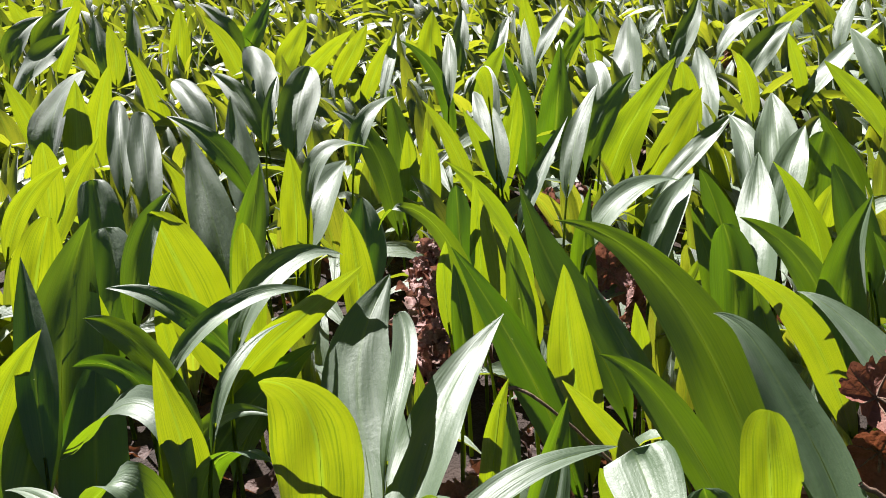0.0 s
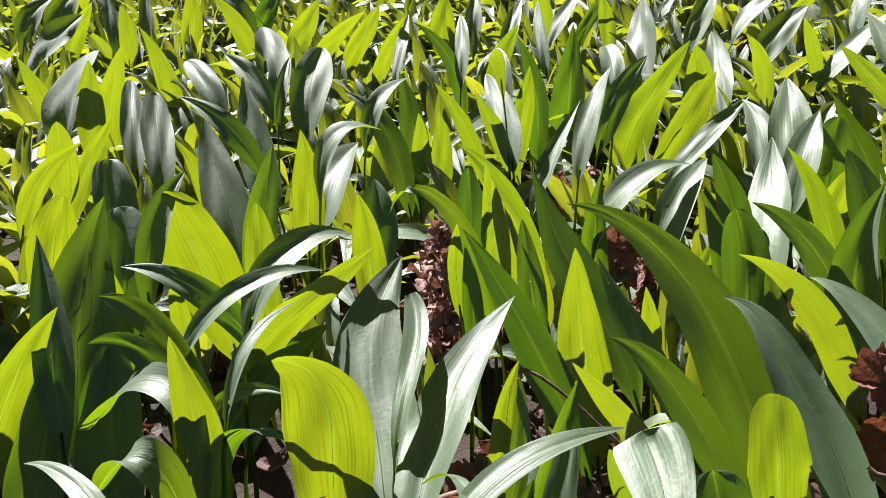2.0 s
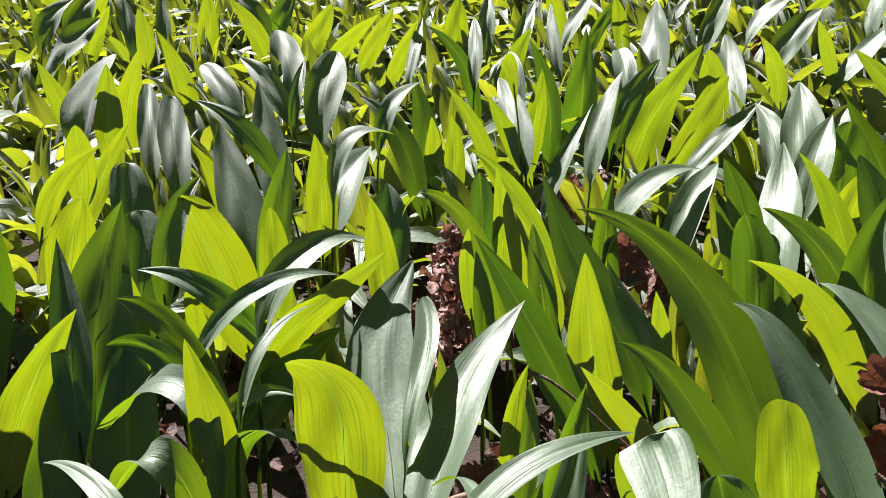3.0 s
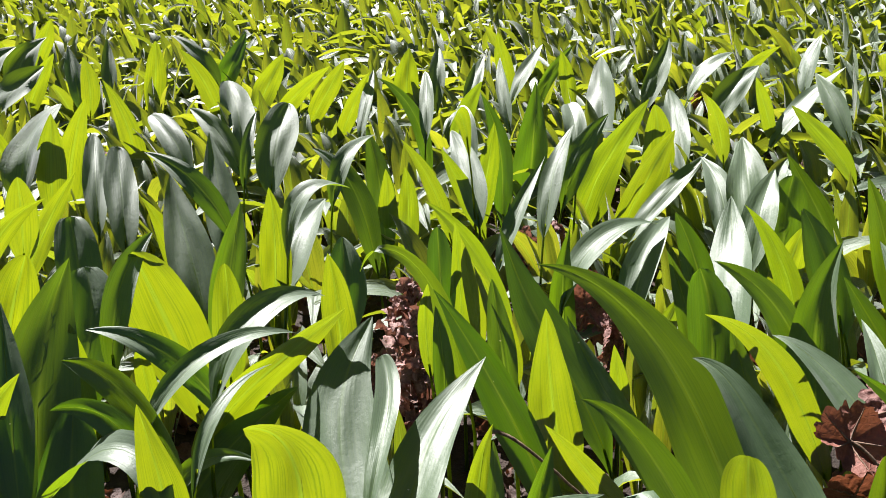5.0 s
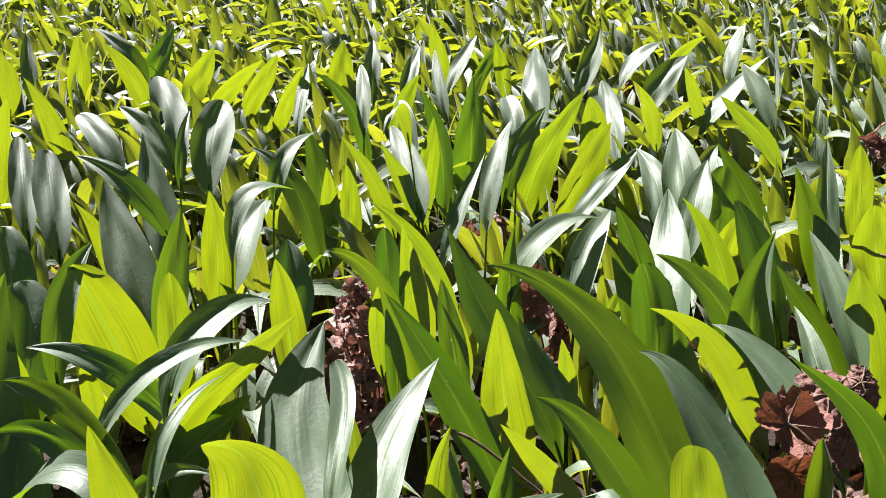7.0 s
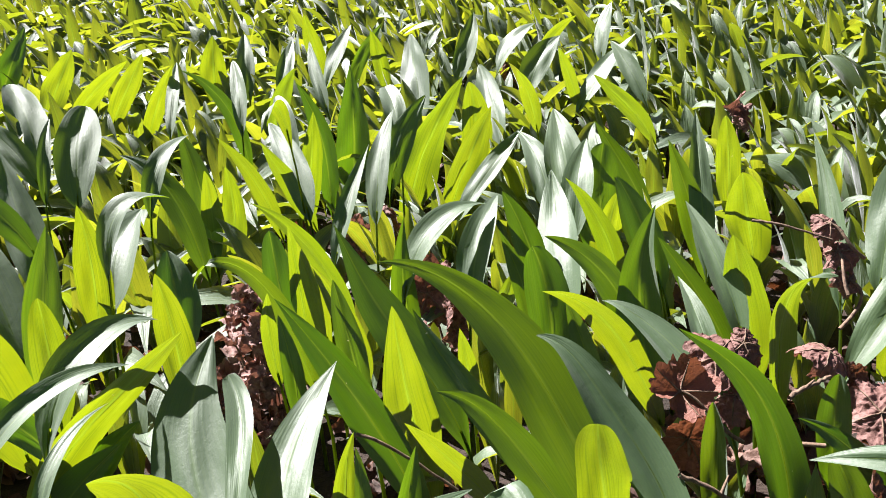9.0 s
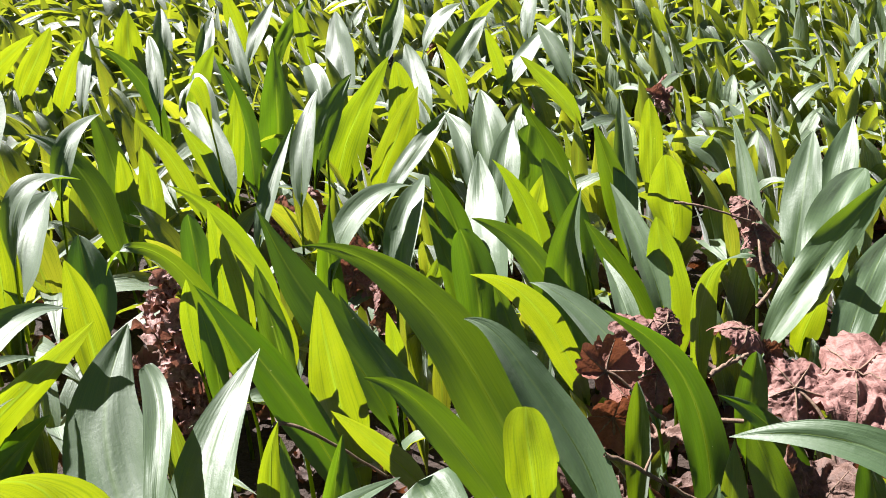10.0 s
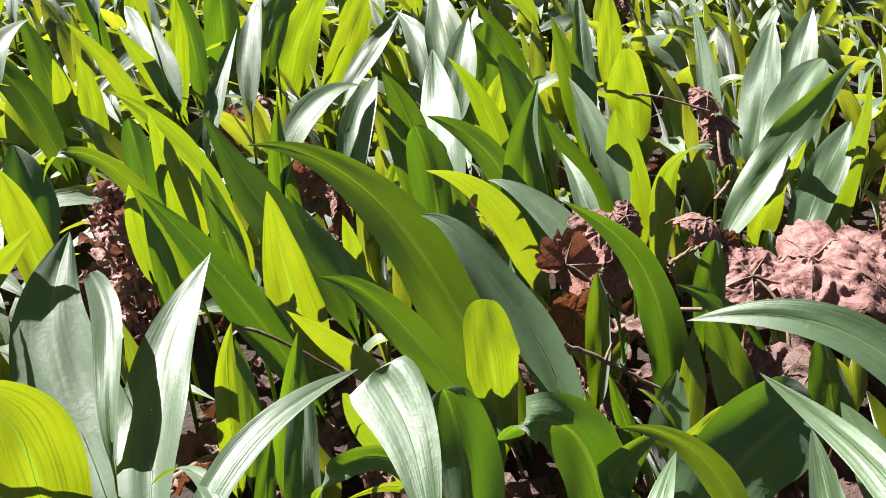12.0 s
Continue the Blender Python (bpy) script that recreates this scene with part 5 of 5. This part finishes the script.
dead_leaf((0.536, 0.605, 0.086), 0.088, (24, 0, -82), -1.2, 0.45, 7, "large crumpled pinkish-brown leaf lying over the plants", stem=False)
dead_leaf((0.575, 0.598, 0.076), 0.086, (30, 5, -70), -1.1, 0.48, 9, PROPPED, stem=False)
dead_leaf((0.600, 0.620, 0.089), 0.045, (60, 10, 20), 1.2, 0.4, 30, "dark brown leaf in the shade under the plants", material=DEAD_SHADED)
dead_leaf((0.526, 0.705, 0.161), 0.03, (36, -15, 20), -2.0, 0.3, 10, "withered brown leaf caught upright between green leaves")
dead_leaf((0.531, 0.700, 0.143), 0.03, (34, -10, -35), -1.9, 0.35, 11, "withered brown leaf caught upright between green leaves")
dead_leaf((0.536, 0.695, 0.125), 0.026, (50, -10, 10), -1.6, 0.35, 12, "dark withered leaf caught upright between green leaves", material=DEAD_SHADED)
dead_leaf((0.125, 0.850, 0.030), 0.065, (30, 10, 25), 1.0, 0.45, 13, "dark red-brown leaf in the shade on the soil", material=DEAD_SHADED)
dead_leaf((0.290, 0.870, 0.084), 0.075, (68, -12, -14), 0.9, 0.50, 14, "withered red-brown leaf behind a broad green one")
dead_leaf((0.305, 0.850, 0.056), 0.065, (40, 15, 30), 1.2, 0.60, 15, PROPPED)
dead_leaf((0.240, 1.035, 0.082), 0.060, (50, 20, 10), 1.4, 0.60, 16, PROPPED)
dead_leaf((0.272, 1.060, 0.080), 0.065, (55, -20, 50), 1.2, 0.60, 17, PROPPED)
dead_leaf((-0.335, 1.335, 0.130), 0.055, (70, 15, 0), 1.3, 0.60, 18, PROPPED)
dead_leaf((0.565, 1.615, 0.160), 0.065, (60, -15, 20), 1.3, 0.60, 19, PROPPED)
dead_leaf((0.905, 1.840, 0.165), 0.08, (55, 15, -20), 1.2, 0.60, 20, PROPPED)
dead_leaf((0.747, 1.200, 0.130), 0.060, (60, 15, 20), 1.4, 0.60, 21, PROPPED)
dead_leaf((0.276, 0.612, 0.012), 0.070, (12, 5, 40), 0.6, 0.55, 22, "brown leaf lying flat on the soil", material=DEAD_SHADED)
dead_leaf((0.190, 0.660, 0.012), 0.075, (10, -6, -70), 0.6, 0.50, 23, "brown leaf lying flat on the soil", material=DEAD_SHADED)
dead_leaf((0.240, 0.640, 0.010), 0.060, (-8, 8, 120), 0.7, 0.60, 24, "brown leaf lying flat on the soil", material=DEAD_SHADED)
dead_leaf((0.470, 0.560, 0.040), 0.085, (35, 10, 15), 0.9, 0.50, 25, "dark brown leaf in the shade under the plants", material=DEAD_SHADED)
dead_leaf((0.395, 0.610, 0.030), 0.055, (40, -10, -25), 0.9, 0.50, 26, "dark brown leaf in the shade under the plants", material=DEAD_SHADED)
dead_leaf((0.340, 0.640, 0.014), 0.070, (14, 4, 10), 0.6, 0.60, 27, "brown leaf lying flat on the soil", material=DEAD_SHADED)
dead_leaf((0.430, 0.680, 0.014), 0.080, (10, -6, 80), 0.6, 0.60, 28, "brown leaf lying flat on the soil", material=DEAD_SHADED)


def twig(points, thick, label, knots=()):
    ob = tagged(new("twig"), label, "twig", "twigs")
    n = 14
    line = bezier(points, np.linspace(0, 1, n))
    wob = np.array([[noise.noise((i * 0.9, thick * 900, c * 7.7)) for c in range(3)] for i in range(n)]) * thick * 0.9
    part("stick", mesh_of("stick", [tube(line + wob, np.linspace(thick, thick * 0.7, n))], TWIG), ob)
    for k, way in knots:
        c = line[k]
        part("side_shoot", mesh_of("side_shoot", [tube([c, c + np.array(way) * 0.5, c + np.array(way)], [thick * 0.7, thick * 0.6, thick * 0.3])], TWIG), ob)


twig([(0.209, 0.633, 0.111), (0.218, 0.634, 0.111), (0.232, 0.632, 0.100), (0.262, 0.628, 0.070)], 0.0011, "thin dark dry twig leaning among the leaves")
twig([(0.432, 0.600, 0.111), (0.441, 0.600, 0.114), (0.451, 0.605, 0.114), (0.464, 0.610, 0.112)], 0.0014, "short dry stick stuck between leaves", [(5, (0.004, -0.002, 0.006))])
twig([(0.360, 0.575, 0.096), (0.374, 0.572, 0.090), (0.388, 0.568, 0.078), (0.407, 0.562, 0.065)], 0.0013, "knotty brown twig lying over stems", [(6, (0.006, 0.004, 0.007)), (9, (-0.004, 0.0, 0.006))])
twig([(0.150, 0.640, 0.018), (0.175, 0.645, 0.026), (0.205, 0.655, 0.026), (0.245, 0.668, 0.018)], 0.0024, "pale brown stick lying on the litter", [(7, (0.006, -0.006, 0.009))])
twig([(0.470, 0.702, 0.172), (0.480, 0.696, 0.172), (0.492, 0.690, 0.168), (0.512, 0.682, 0.160)], 0.0009, "pale dry grass stalk caught by a withered leaf")
twig([(0.30, 0.66, 0.008), (0.34, 0.62, 0.022), (0.38, 0.60, 0.018), (0.42, 0.57, 0.006)], 0.0020, "brown stick lying on the litter", [(8, (0.01, 0.0, 0.008))])


def stalk_clump(x, y, height, count, seed, lean=(0.0, 0.0)):
    """A tuft of last year's crinkled leaves round dry stalks, which stands up from the litter."""
    rng = random.Random(seed)
    ob = tagged(new("dry_stalk_clump"), "tuft of dry red-brown crinkled leaves and stalks standing in the litter", "dry stalks")
    ob.location = (x, y, ground_z(x, y))
    for i in range(count // 6):
        a, out = rng.uniform(0, 6.28), rng.uniform(0.05, 0.3)
        h = height * rng.uniform(0.5, 1.05)
        o = np.array([math.sin(a), math.cos(a), 0]) * h * out + np.array([lean[0], lean[1], 0])
        foot = np.array([rng.uniform(-0.014, 0.014), rng.uniform(-0.014, 0.014), -0.004])
        p = [foot, foot + o * 0.2 + np.array([0, 0, h * 0.5]), foot + o * 0.6 + np.array([0, 0, h * 0.9]), foot + o * 1.1 + np.array([0, 0, h * rng.uniform(0.75, 1.0)])]
        if i % 2:
            part("stalk", mesh_of("stalk", [tube(bezier(p, np.linspace(0, 1, 9)), np.linspace(0.0013, 0.0006, 9), 5)], TWIG), ob)
        else:
            part("shred", mesh_of("shred", [blade(p, rng.uniform(0.003, 0.007), rng.uniform(0, 180), rng.uniform(-40, 40), rng.uniform(-300, 300), 0.9, 1.2, i, 0.0, 0.7, 0.7, 14, 3)], SHREDS), ob)
    for i in range(count):
        k = rng.random() ** 0.8
        wide = 0.019 * (1.15 - k)
        v, f, w = dead_sheet(rng.uniform(0.012, 0.026), rng.uniform(-2.2, 2.2), 0.75, seed * 90 + i, rng.choice((2, 3, 5)), 8, 30)
        m = np.array(pose(0, 0, 0, rng.uniform(-10, 90), rng.uniform(-50, 40), rng.uniform(0, 360)).to_3x3())
        at = np.array([rng.gauss(0, wide) + lean[0] * k, rng.gauss(0, wide) + lean[1] * k, height * (0.06 + 0.92 * k)])
        part("scrap", mesh_of("scrap", [(v @ m.T + at, f, w)], SHREDS), ob, "crinkled scrap of red-brown leaf")


stalk_clump(0.148, 0.838, 0.118, 46, 3)
stalk_clump(0.152, 0.806, 0.066, 40, 4)
stalk_clump(0.262, 1.050, 0.07, 14, 6)


def build_litter():
    """Small dry leaf pieces all over the soil."""
    rng = random.Random(23)
    pieces = []
    shapes = [dead_sheet(1.0, c, 0.6, 60 + i, rng.choice((1, 3, 5)), 4, 15) for i, c in enumerate((0.4, 0.8, 1.2, 1.6, -0.6, 1.0))]
    for i in range(3400):
        y = 0.36 + 2.2 * rng.random() ** 1.7
        x = 0.2 + rng.uniform(-0.85, 1.35) * (y - 0.15)
        v, f, w = rng.choice(shapes)
        if x < 0.17 and y < 0.76 and rng.random() < 0.8:      # most litter left out here, so that dark soil imitates deep shade
            continue
        m = np.array(pose(0, 0, 0, rng.gauss(0, 28), rng.gauss(0, 28), rng.uniform(0, 360)).to_3x3())
        s = rng.uniform(0.014, 0.042)
        pieces.append((v @ m.T * s + np.array([x, y, ground_z(x, y) + rng.uniform(0.0, 0.014)]), f, w))
    ob = new("leaf_litter", mesh_of("leaf_litter", pieces, DEAD_FAR))
    tagged(ob, "brown leaf litter strewn over the soil", "litter", kind="stuff")


build_litter()
